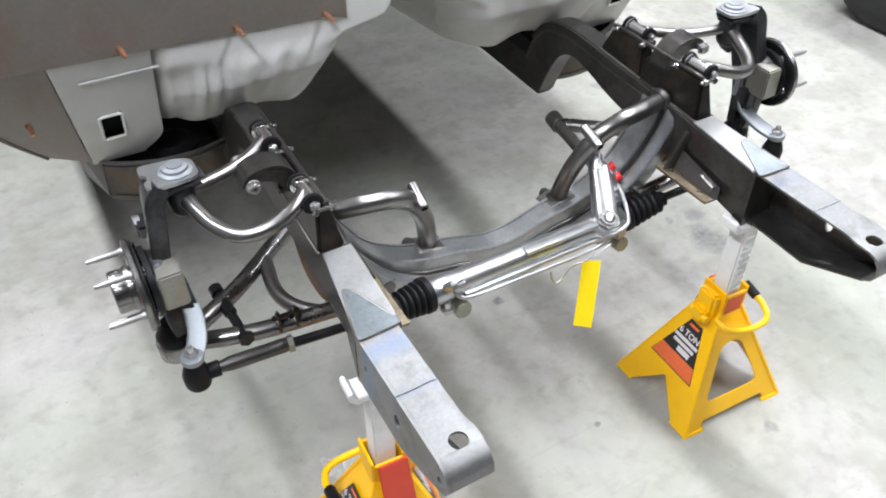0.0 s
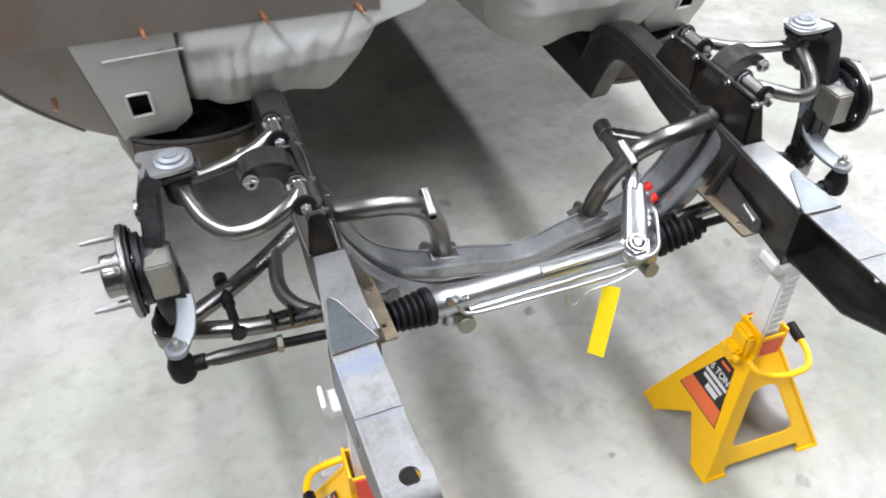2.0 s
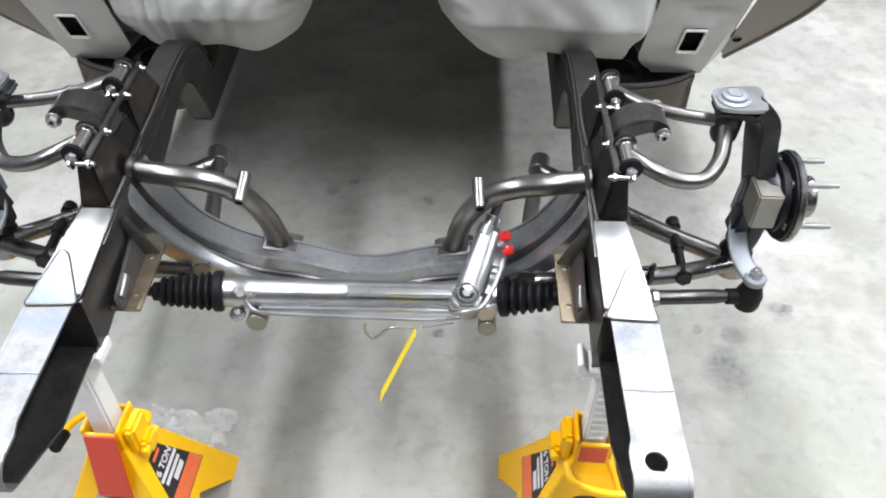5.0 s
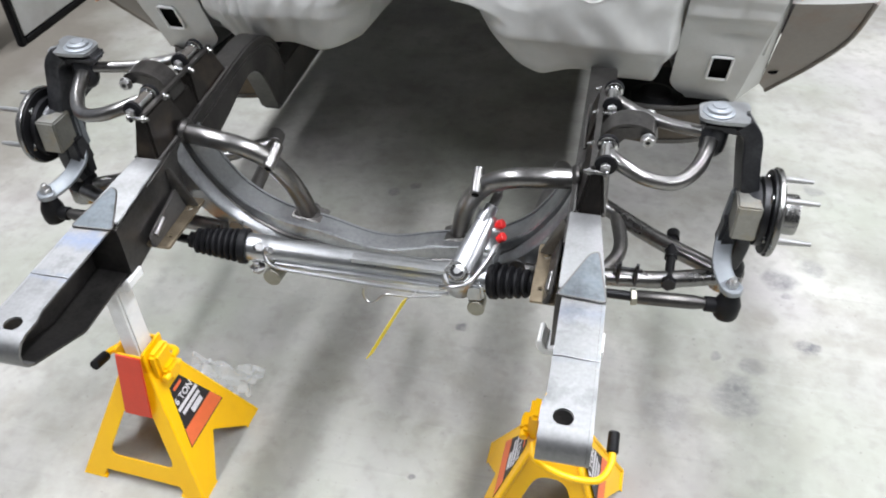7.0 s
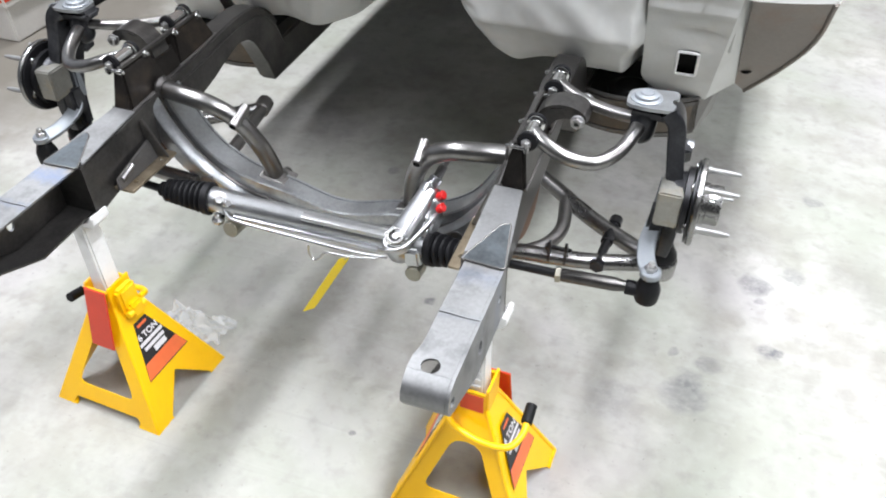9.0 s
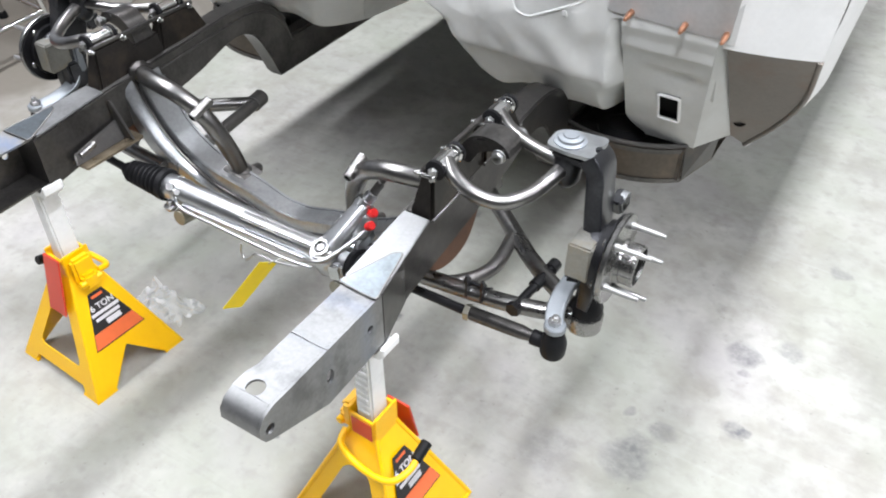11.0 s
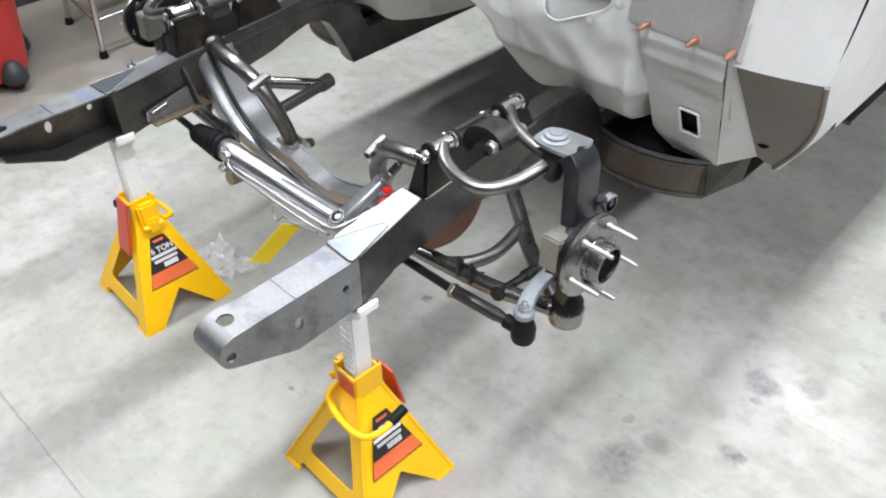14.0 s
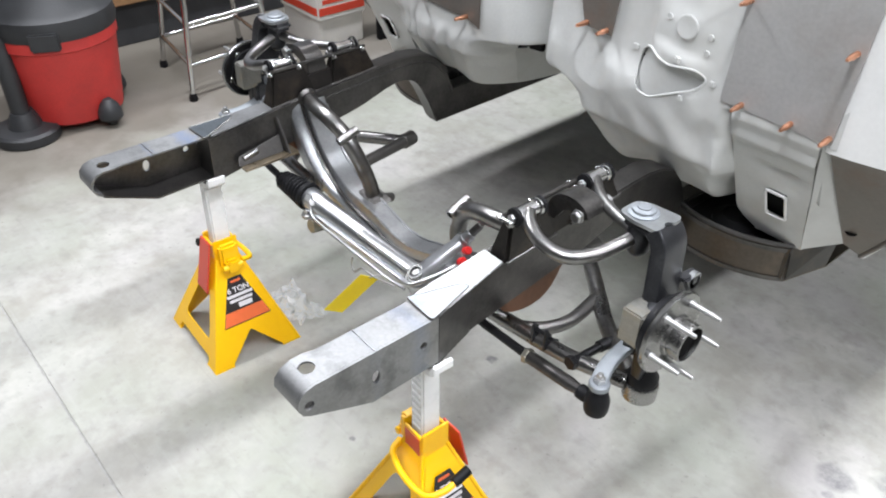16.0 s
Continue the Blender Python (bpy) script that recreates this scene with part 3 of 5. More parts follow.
    for yb in (0.014, 0.092, 0.190, 0.272):
        part("bolt", mirror(bolt((0.410, yb, 0.682), (0.371, yb, 0.682), 0.0038), s), MACHINED, tower, "bright zinc-plated hex bolt")
    part("tower_bar", mirror(box((0.380, 0.018, 0.683), (0.390, 0.284, 0.689), 0.0015), s), MILL, tower)
    # curved shock bracket
    arch = smooth_path([(0.388, 0.145, 0.655), (0.398, 0.145, 0.684), (0.418, 0.145, 0.702), (0.446, 0.145, 0.706), (0.470, 0.145, 0.698), (0.480, 0.145, 0.682)], 6)
    cheek = rounded([(0.388, 0.650), (0.390, 0.674), (0.410, 0.696), (0.446, 0.704), (0.472, 0.699), (0.482, 0.687), (0.474, 0.676), (0.452, 0.686), (0.428, 0.678), (0.408, 0.648)], 0.007, 4)
    bracket = part("shock_bracket", mirror(joined(sweep(arch, [(-0.023, -0.0025), (0.023, -0.0025), (0.023, 0.0025), (-0.023, 0.0025)]),
                                        plate(cheek, [], (0, 0.126, 0), (1, 0, 0), (0, 0, 1), 0.004), plate(cheek, [], (0, 0.171, 0), (1, 0, 0), (0, 0, 1), 0.004)), s), MILL, chassis, "curved plate steel shock bracket")
    part("shock_bolt", mirror(joined(bolt((0.467, 0.104, 0.687), (0.467, 0.196, 0.687), 0.0055), rod((0.467, 0.186, 0.687), (0.467, 0.194, 0.687), 0.012)), s), ZINC, bracket, "bright zinc-plated hex bolt")
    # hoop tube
    hoop = part("tube_hoop", mirror(tube([(0.352, 0.094, 0.607), (0.300, 0.084, 0.608), (0.248, 0.084, 0.599), (0.203, 0.093, 0.570), (0.172, 0.107, 0.515), (0.158, 0.122, 0.455), (0.153, 0.130, 0.405)], 0.0180, 8, 20), s), HOOPTUBE, chassis, "bent bare steel tube hoop, weld tint and dark reflection painted at its foot")
    sleeve = part("cross_sleeve", mirror(rod((0.1920, 0.0645, 0.5695), (0.1890, 0.116, 0.588), 0.0105, 16), s), TUBE, hoop, "short open tube welded across the hoop")
    # black end discs on the solid sleeve paint the shade of an open tube
    part("sleeve_bore_shade", mirror(rod((0.19205, 0.0640, 0.5693), (0.1917, 0.070, 0.5715), 0.0078), s), HOLE_SHADE, sleeve)
    part("sleeve_bore_shade", mirror(rod((0.1893, 0.110, 0.5859), (0.18895, 0.1165, 0.5882), 0.0078), s), HOLE_SHADE, sleeve)
    part("weld_ring", mirror(lathe((0.1535, 0.130, 0.414), (0.1555, 0.127, 0.430), [(0, 0.0245), (0.005, 0.0235), (0.013, 0.0188)], 18), s), DARKTUBE, hoop)
    part("weld_collar", mirror(lathe((0.362, 0.095, 0.608), (0.34, 0.092, 0.608), [(0, 0.026), (0.004, 0.026), (0.010, 0.0195)], 18), s), MILL, hoop)
    part("hoop_foot", mirror(hexa([(0.116, 0.098, 0.412), (0.190, 0.098, 0.425), (0.190, 0.160, 0.425), (0.116, 0.160, 0.412)], [(0.128, 0.106, 0.421), (0.180, 0.106, 0.433), (0.180, 0.152, 0.433), (0.128, 0.152, 0.421)], 0.003), s), DARKTUBE, hoop)
    part("stub", mirror(rod((0.160, 0.145, 0.405), (0.168, 0.192, 0.386), 0.012, 16), s), DARKTUBE, hoop, "short steel stub behind the hoop foot")
    # bracket on the inside of the rail
    mplate = part("mount_plate", mirror(joined(plate(rounded([(0.314, -0.110), (0.358, -0.110), (0.358, 0.032), (0.314, 0.032)], 0.004), [ring(0.328, -0.08, 0.005, 10), ring(0.328, 0.0, 0.005, 10)], (0, 0, 0.502), (1, 0, 0), (0, 1, 0), 0.005)), s), TAN, chassis, "tan stained steel mounting plate")
    part("end_fin", mirror(hexa([(0.316, 0.008, 0.507), (0.357, 0.002, 0.507), (0.357, 0.007, 0.507), (0.316, 0.013, 0.507)], [(0.349, 0.001, 0.592), (0.3575, -0.001, 0.588), (0.3575, 0.004, 0.588), (0.349, 0.006, 0.592)], 0.0015), s), DARKTUBE, mplate, "upright pointed steel fin")
    part("back_strip", mirror(hexa([(0.334, -0.116, 0.507), (0.345, -0.116, 0.507), (0.347, 0.004, 0.507), (0.336, 0.004, 0.507)], [(0.345, -0.108, 0.527), (0.350, -0.108, 0.527), (0.354, 0.004, 0.548), (0.349, 0.004, 0.548)], 0.002), s), DARKTUBE, mplate, "bent steel strip along the rail")
    part("strip_end", mirror(rod((0.343, -0.100, 0.520), (0.346, -0.060, 0.528), 0.0075, 12), s), TUBE, mplate, "bright round bar end")
    # outrigger under the body
    front = smooth_path([(0.400, 0.545, 0), (0.45, 0.528, 0), (0.50, 0.524, 0), (0.56, 0.533, 0), (0.615, 0.556, 0), (0.652, 0.583, 0)], 5)
    outl = [(q.x, q.y) for q in front]
    wall2 = outl + [(x, y + 0.004) for x, y in outl[::-1]]
    org = part("outrigger", mirror(joined(plate(wall2, [], (0, 0, 0.425), (1, 0, 0), (0, 1, 0), 0.085), plate(outl + [(0.684, 0.70), (0.684, 0.95), (0.40, 0.95)], [], (0, 0, 0.422), (1, 0, 0), (0, 1, 0), 0.004)), s), OUTR, chassis, "browned curved steel body outrigger")
    part("end_plate", mirror(hexa([(0.648, 0.583, 0.425), (0.654, 0.583, 0.425), (0.684, 0.70, 0.425), (0.678, 0.70, 0.425)], [(0.644, 0.577, 0.51), (0.650, 0.577, 0.51), (0.692, 0.70, 0.51), (0.686, 0.70, 0.51)], 0.002), s), TOWER, org, "black end plate of the outrigger")
    rim = [Vector((q.x, q.y + 0.002, 0.511)) for q in front]
    part("rim", mirror(sweep(rim, circle(0.0045, 8)), s), DARKTUBE, org)
    for zr in (0.428, 0.500):
        part("edge_strip", mirror(sweep([Vector((q.x, q.y - 0.001, zr)) for q in front], [(-0.002, -0.005), (0.002, -0.005), (0.002, 0.005), (-0.002, 0.005)]), s), MILL, org)
    for xq in (front[1], front[-2]):
        part("edge_strip", mirror(box((xq.x - 0.005, xq.y - 0.0035, 0.428), (xq.x + 0.005, xq.y, 0.505), 0.001), s), MILL, org)
    part("mount_pad", mirror(joined(plate(outl + [(0.66, 0.62), (0.66, 0.75), (0.40, 0.75)], [], (0, 0.03, 0.47), (1, 0, 0), (0, 1, 0), 0.005), lathe((0.50, 0.63, 0.475), (0.50, 0.63, 0.54), [(0, 0.055), (0.008, 0.055), (0.012, 0.04), (0.016, 0.035)], 22)), s), RUBBER, org, "black rubber body mount")

# curved crossmember
CROSS_HALF = [(0.04, 0.396), (0.11, 0.416), (0.205, 0.436), (0.280, 0.480), (0.328, 0.548), (0.352, 0.605)]
CROSS_PATH = [(-x, 0.105, z) for x, z in CROSS_HALF[::-1]] + [(0, 0.105, 0.392)] + [(x, 0.105, z) for x, z in CROSS_HALF]
cp = smooth_path(CROSS_PATH, 6)
bm = bmesh.new()
rings, groove, rear_edge = [], [], []
for i, q in enumerate(cp):
    d = (cp[min(i + 1, len(cp) - 1)] - cp[max(i - 1, 0)]).normalized()
    nrm = d.cross(Vector((0, 1, 0))).normalized()
    nrm = nrm if (nrm.z > 0.2 or nrm.x * q.x < 0) else -nrm
    e = min(1, abs(q.x) / 0.36) ** 1.6
    w, h = 0.028 + 0.006 * e, 0.044
    g = w - 0.012
    k = max(0, min(1, (abs(q.x) - 0.17) / 0.12))
    lip, low = 0.018 + 0.020 * k, 0.024 * (1 - k)
    sect = [(-g + 0.003, 0.0), (-g, -0.003), (-g, -0.020), (-g - 0.010, -0.0205 - low), (-g - 0.0105, -0.009 - low), (-g - 0.014, -0.006 - low), (-g - lip + 0.005, -0.010 - low), (-g - lip, -0.015 - low), (-g - lip, -h), (w, -h), (w, -0.003), (w - 0.003, 0.0)]
    groove.append(q + Vector((0, -g - 0.005, 0)) + nrm * (-0.0165 - low * 0.6))
    rear_edge.append(q + Vector((0, w - 0.001, 0)) + nrm * -0.001)
    rings.append([bm.verts.new(q + Vector((0, y, 0)) + nrm * z) for y, z in sect])
for a, b in zip(rings, rings[1:]):
    for i in range(len(a)):
        bm.faces.new((a[i], a[(i + 1) % len(a)], b[(i + 1) % len(a)], b[i]))
bm.faces.new(rings[0][::-1]), bm.faces.new(rings[-1])
crossmember = part("crossmember", bm, CROSS, chassis, "curved pressed steel front crossmember")
part("weld_seam", sweep(groove[2:-2], circle(0.0052, 8)), MILL, crossmember, "dark weld seam along the crossmember")
part("rear_flange", sweep(rear_edge[2:-2], [(-0.0025, -0.004), (0.0025, -0.004), (0.0025, 0.004), (-0.0025, 0.004)]), CROSS, crossmember)
for s in (-1, 1):
    low = [(0.0, 0.505), (0.020, 0.483), (0.050, 0.468), (0.090, 0.462), (0.125, 0.470), (0.150, 0.492), (0.168, 0.522), (0.168, 0.54), (0.0, 0.53)]
    part("crossmember_end", mirror(prism(dense(low[:7], 3) + low[7:], 0.362, 0.404, 0.002), s), REDOX, crossmember, "red-brown stained end of the crossmember")

# ---- steering rack ----
rack = thing("steering_rack", (0, 0, 0.43), "bright aluminium rack and pinion with black rubber boots", "steering rack")
A, B = Vector((-0.228, -0.004, 0.436)), Vector((0.236, 0.017, 0.418))
part("housing", joined(lathe(A, B, [(0, 0.025), (0.003, 0.0265), (0.052, 0.0265), (0.056, 0.0245), (0.21, 0.0235), (0.215, 0.0225), (0.36, 0.0225), (0.38, 0.026), (0.44, 0.026), (0.463, 0.024)], 28), sweep([A.lerp(B, 0.45) + Vector((0, -0.012, 0.020)), A.lerp(B, 0.82) + Vector((0, -0.012, 0.020))], rounded([(-0.009, -0.005), (0.009, -0.005), (0.009, 0.005), (-0.009, 0.005)], 0.002, 2)), sweep([A.lerp(B, 0.14) + Vector((0, -0.025, -0.008)), A.lerp(B, 0.84) + Vector((0, -0.025, -0.008))], rounded([(-0.006, -0.004), (0.006, -0.004), (0.006, 0.004), (-0.006, 0.004)], 0.002, 2))), ALU, rack)
AX = Vector((-0.04, -0.42, 0.90)).normalized()
C0 = Vector((0.176, -0.004, 0.444))
pinion = part("pinion_housing", joined(lathe(C0 - AX * 0.05, C0, [(0, 0.028), (0.004, 0.031), (0.040, 0.032), (0.046, 0.030), (0.050, 0.026)], 26),
                                       sweep(smooth_path([(0.180, 0.006, 0.440), (0.192, 0.032, 0.464), (0.203, 0.058, 0.486), (0.213, 0.082, 0.506)], 5), rounded([(-0.024, -0.018), (0.024, -0.018), (0.022, 0.017), (-0.022, 0.017)], 0.016, 5), [1.12 - 0.018 * k for k in range(16)]),
                                       hexa([(0.196, 0.015, 0.430), (0.240, 0.010, 0.430), (0.244, 0.075, 0.450), (0.200, 0.075, 0.450)], [(0.200, 0.025, 0.462), (0.232, 0.022, 0.462), (0.236, 0.078, 0.492), (0.206, 0.078, 0.492)], 0.006)), ALU, rack, "ribbed cast aluminium pinion housing")
part("pinion_cap", joined(hexnut(C0 - AX * 0.002, C0 + AX * 0.009, 0.0245), lathe(C0, C0 + AX * 0.016, [(0.008, 0.0185), (0.012, 0.018), (0.0135, 0.0165), (0.0135, 0.0125), (0.009, 0.012)], 22)), MACHINED, pinion, "hexagon pinion cap with a round bore")
# black disc paints the darkness down inside the cap
part("cap_bore_shade", rod(C0 + AX * 0.006, C0 + AX * 0.0102, 0.0122), BLACK, pinion)
part("adjuster", hexnut(C0 + AX * 0.010, C0 + AX * 0.0122, 0.0075), ZINC, pinion)
for k in range(4):
    q = Vector((0.170 + 0.0048 * k, 0.016 + 0.0115 * k, 0.457 + 0.0102 * k))
    part("rib", box(q - Vector((0.006, 0.0022, 0.006)), q + Vector((0.010, 0.0022, 0.0045)), 0.001), ALU, pinion)
part("input_shaft", joined(rod((0.206, 0.078, 0.500), (0.213, 0.090, 0.512), 0.0185), rod((0.212, 0.089, 0.511), (0.2185, 0.101, 0.5235), 0.0125)), ALU, pinion)
part("splined_shaft", joined(rod((0.217, 0.098, 0.520), (0.2265, 0.118, 0.541), 0.0085, 12), rod((0.2265, 0.118, 0.541), (0.231, 0.128, 0.551), 0.006, 12)), DARKTUBE, pinion, "splined steel input shaft")
part("valve_body", joined(lathe((0.222, 0.040, 0.462), (0.232, 0.080, 0.496), [(0, 0.012), (0.004, 0.0155), (0.030, 0.0155), (0.033, 0.0175), (0.042, 0.0175), (0.046, 0.014), (0.052, 0.011)], 20), rod((0.186, 0.026, 0.462), (0.170, 0.020, 0.456), 0.010, 16)), ALU, pinion, "cast valve body with ridges")
part("mount_ear", joined(hexa([(0.196, -0.020, 0.392), (0.226, -0.016, 0.392), (0.226, 0.004, 0.392), (0.196, 0.004, 0.392)], [(0.190, -0.022, 0.432), (0.222, -0.018, 0.432), (0.222, 0.006, 0.432), (0.190, 0.006, 0.432)], 0.005)), ALU, pinion)
for p in ((0.240, 0.074, 0.506), (0.245, 0.057, 0.490)):
    part("port_plug", joined(rod((p[0] - 0.012, p[1], p[2] - 0.008), (p[0] + 0.003, p[1] - 0.002, p[2] + 0.003), 0.0085, 16), rod((p[0] - 0.028, p[1] + 0.004, p[2] - 0.018), (p[0] - 0.010, p[1], p[2] - 0.007), 0.011, 6)), REDCAP, pinion, "red plastic port plug")


def boot(a, b, r0, r1, folds):
    length = (Vector(b) - Vector(a)).length
    prof = [(0, r0 * 0.98), (0.012, r0)]
    for k in range(folds):
        t0 = 0.014 + (length - 0.024) * k / folds
        r = r0 + (r1 - r0) * k / folds
        w = (length - 0.024) / folds
        prof += [(t0, r * 0.78), (t0 + w * 0.35, r * 1.03), (t0 + w * 0.65, r * 1.03), (t0 + w * 0.98, r * 0.78)]
    return lathe(a, b, prof + [(length - 0.008, r1 * 0.7), (length, r1 * 0.7)], 22)


part("boot", boot(A, (-0.335, -0.014, 0.442), 0.031, 0.022, 7), RUBBER, rack, "pleated black rubber boot")
part("boot", boot(B, (0.328, 0.004, 0.436), 0.031, 0.022, 5), RUBBER, rack, "pleated black rubber boot")
for p, q in ((A, Vector((-0.335, -0.014, 0.442))), (B, Vector((0.328, 0.004, 0.436)))):
    d = (q - p).normalized()
    part("boot_clamp", lathe(p - d * 0.004, p + d * 0.012, [(0, 0.031), (0.002, 0.034), (0.013, 0.034), (0.015, 0.031)], 24), RUBBER, rack)
for s in (-1, 1):
    inn = (s * 0.322, -0.012 if s < 0 else 0.004, 0.438)
    rodp = part("tie_rod", rod(inn, (s * 0.50, 0.0, 0.444), 0.0085), BLACK, rack, "black tie rod")
    part("rod_end_shank", lathe((s * 0.488, 0.0, 0.444), (s * 0.606, 0.006, 0.446), [(0, 0.0115), (0.004, 0.0125), (0.095, 0.0125), (0.112, 0.0095), (0.118, 0.0095)], 18), MILL, rack, "dark grey forged tie rod end shank")
    part("jam_nut", hexnut((s * 0.478, -0.001, 0.4435), (s * 0.488, 0.0, 0.444), 0.0150), GOLD, rack, "gold zinc jam nut")
    end = part("tie_rod_end", joined(lathe((s * 0.638, 0.008, 0.422), (s * 0.638, 0.008, 0.48), [(0, 0.013), (0.003, 0.0195), (0.009, 0.0215), (0.030, 0.0220), (0.038, 0.0195), (0.047, 0.0165), (0.055, 0.012)], 20), rod((s * 0.600, 0.005, 0.446), (s * 0.63, 0.008, 0.444), 0.0135)), RUBBER, rack, "black tie rod end with rubber boot")
    part("castle_nut", joined(hexnut((s * 0.636, 0.008, 0.490), (s * 0.636, 0.008, 0.501), 0.0105), rod((s * 0.636, 0.008, 0.49), (s * 0.636, 0.008, 0.510), 0.0055)), ZINC, end, "bright castle nut")
part("fluid_line", tube([(0.165, -0.030, 0.415), (0.10, -0.034, 0.413), (-0.05, -0.036, 0.418), (-0.16, -0.036, 0.424), (-0.185, -0.026, 0.44)], 0.0034), ALU, rack, "thin bright fluid line")
part("fluid_line", tube([(0.150, -0.030, 0.43), (0.168, -0.043, 0.444), (0.198, -0.038, 0.452), (0.216, -0.010, 0.462), (0.232, 0.03, 0.475), (0.236, 0.058, 0.480)], 0.0042), ZINC, rack, "thin bright fluid line")
part("fitting", joined(hexnut((-0.198, -0.02, 0.452), (-0.188, -0.03, 0.463), 0.009), rod((-0.176, -0.03, 0.455), (-0.165, -0.034, 0.462), 0.007)), ZINC, rack)
part("wire_hook", tube([(0.155, -0.048, 0.425), (0.10, -0.055, 0.418), (0.055, -0.056, 0.416), (0.035, -0.058, 0.398), (0.022, -0.057, 0.392), (0.012, -0.054, 0.404), (0.012, -0.05, 0.42)], 0.0022), ZINC, rack, "thin bent bright wire")
part("mount_boss", joined(rod((-0.170, 0.0, 0.392), (-0.170, -0.040, 0.398), 0.017, 18), rod((-0.170, 0.0, 0.392), (-0.170, 0.05, 0.396), 0.013, 14)), GOLD, rack)
part("mount_boss", joined(rod((0.212, 0.01, 0.374), (0.212, -0.022, 0.378), 0.016, 18), rod((0.212, 0.01, 0.374), (0.212, 0.06, 0.385), 0.013, 14)), GOLD, rack)
part("bolt", bolt((-0.200, -0.03, 0.402), (-0.200, -0.03, 0.425), 0.006), ZINC, rack)
tag = thing("hang_tag", (0.078, -0.094, 0.36), "bright yellow card tag hanging on a thin wire", "tag")
CARD_AXIS, CARD_SIDE, CARD_MID = Vector((-0.055, -0.061, -0.096)), Vector((0.052, -0.795, 0.605)), Vector((0.067, -0.096, 0.3745))
cn = CARD_AXIS.cross(CARD_SIDE).normalized() * 0.0004
quad = [CARD_MID + CARD_AXIS * u + CARD_SIDE * v for u, v in ((-0.5, -0.0285), (-0.5, 0.0285), (0.5, 0.0285), (0.5, -0.0285))]
part("card", hexa([q - cn for q in quad], [q + cn for q in quad], 0), TAG, tag, smooth=False)
part("wire", tube([(0.095, -0.068, 0.421), (0.103, -0.062, 0.426), (0.112, -0.045, 0.428)], 0.0012, 4, 6), ZINC, tag)

# ---- front suspension ----


def suspension(s):
    M = lambda b: mirror(b, s)
    uca = thing("upper_control_arm", (s * 0.41, 0.15, 0.69), "polished steel tube upper control arm with ball joint", "control arm", "upper control arms")
    part("front_tube", M(tube([(0.408, 0.054, 0.690), (0.430, 0.034, 0.687), (0.470, 0.022, 0.675), (0.514, 0.032, 0.667), (0.544, 0.066, 0.671), (0.560, 0.108, 0.681), (0.568, 0.140, 0.690)], 0.0122, 7, 18)), TUBE, uca)
    part("rear_tube", M(tube([(0.408, 0.228, 0.690), (0.450, 0.192, 0.689), (0.500, 0.167, 0.689), (0.560, 0.148, 0.692)], 0.0105, 6, 16)), TUBE, uca)
    for y0 in (0.030, 0.208):
        part("bushing", M(joined(rod((0.404, y0, 0.690), (0.404, y0 + 0.045, 0.690), 0.0118, 18), lathe((0.404, y0 + 0.045, 0.690), (0.404, y0 + 0.052, 0.690), [(0, 0.012), (0.002, 0.016), (0.005, 0.016), (0.007, 0.013)], 18))), CHROME, uca, "chromed pivot bushing")
        part("pivot_bolt", M(joined(hexnut((0.404, y0 - 0.017, 0.690), (0.404, y0 - 0.010, 0.690), 0.0085), hexnut((0.404, y0 + 0.060, 0.690), (0.404, y0 + 0.067, 0.690), 0.0085), rod((0.404, y0 - 0.019, 0.690), (0.404, y0 + 0.070, 0.690), 0.005))), ZINC, uca, "bright pivot bolt")
        for yw in (y0 - 0.010, y0 + 0.050):
            part("rubber_washer", M(lathe((0.404, yw, 0.690), (0.404, yw + 0.010, 0.690), [(0, 0.013), (0.002, 0.0175), (0.008, 0.0175), (0.010, 0.013)], 18)), RUBBER, uca)
    part("ball_joint", M(lathe((0.571, 0.148, 0.652), (0.571, 0.148, 0.712), [(0, 0.011), (0.006, 0.017), (0.014, 0.021), (0.036, 0.0225), (0.048, 0.0225), (0.056, 0.020), (0.060, 0.019)], 22)), CAST, uca, "black ball joint housing")

    lca = thing("lower_control_arm", (s * 0.45, 0.15, 0.43), "bare steel tube lower control arm with curved brace", "control arm", "lower control arms")
    part("front_leg", M(tube([(0.29, 0.045, 0.428), (0.40, 0.053, 0.429), (0.52, 0.066, 0.430), (0.630, 0.100, 0.428)], 0.0155, 6, 16)), ARMTUBE, lca)
    part("rear_leg", M(tube([(0.318, 0.352, 0.424), (0.40, 0.283, 0.426), (0.51, 0.190, 0.428), (0.622, 0.120, 0.428)], 0.0160, 6, 16)), ARMTUBE, lca)
    part("brace", M(tube([(0.405, 0.056, 0.427), (0.440, 0.095, 0.426), (0.456, 0.150, 0.426), (0.444, 0.238, 0.427)], 0.0135, 6, 14)), DARKTUBE, lca, "curved steel brace tube")
    part("pivot_bar", M(tube([(0.316, 0.352, 0.424), (0.292, 0.20, 0.426), (0.275, 0.05, 0.428)], 0.0145, 6, 14)), DARKTUBE, lca)
    for p, q in (((0.316, 0.345, 0.424), (0.324, 0.385, 0.424)), ((0.287, 0.056, 0.413), (0.287, 0.100, 0.424))):
        part("bushing", M(joined(rod(p, q, 0.0195, 18), rod(Vector(p) + (Vector(p) - Vector(q)) * 0.12, Vector(q) + (Vector(q) - Vector(p)) * 0.12, 0.011, 12))), DARKTUBE, lca)
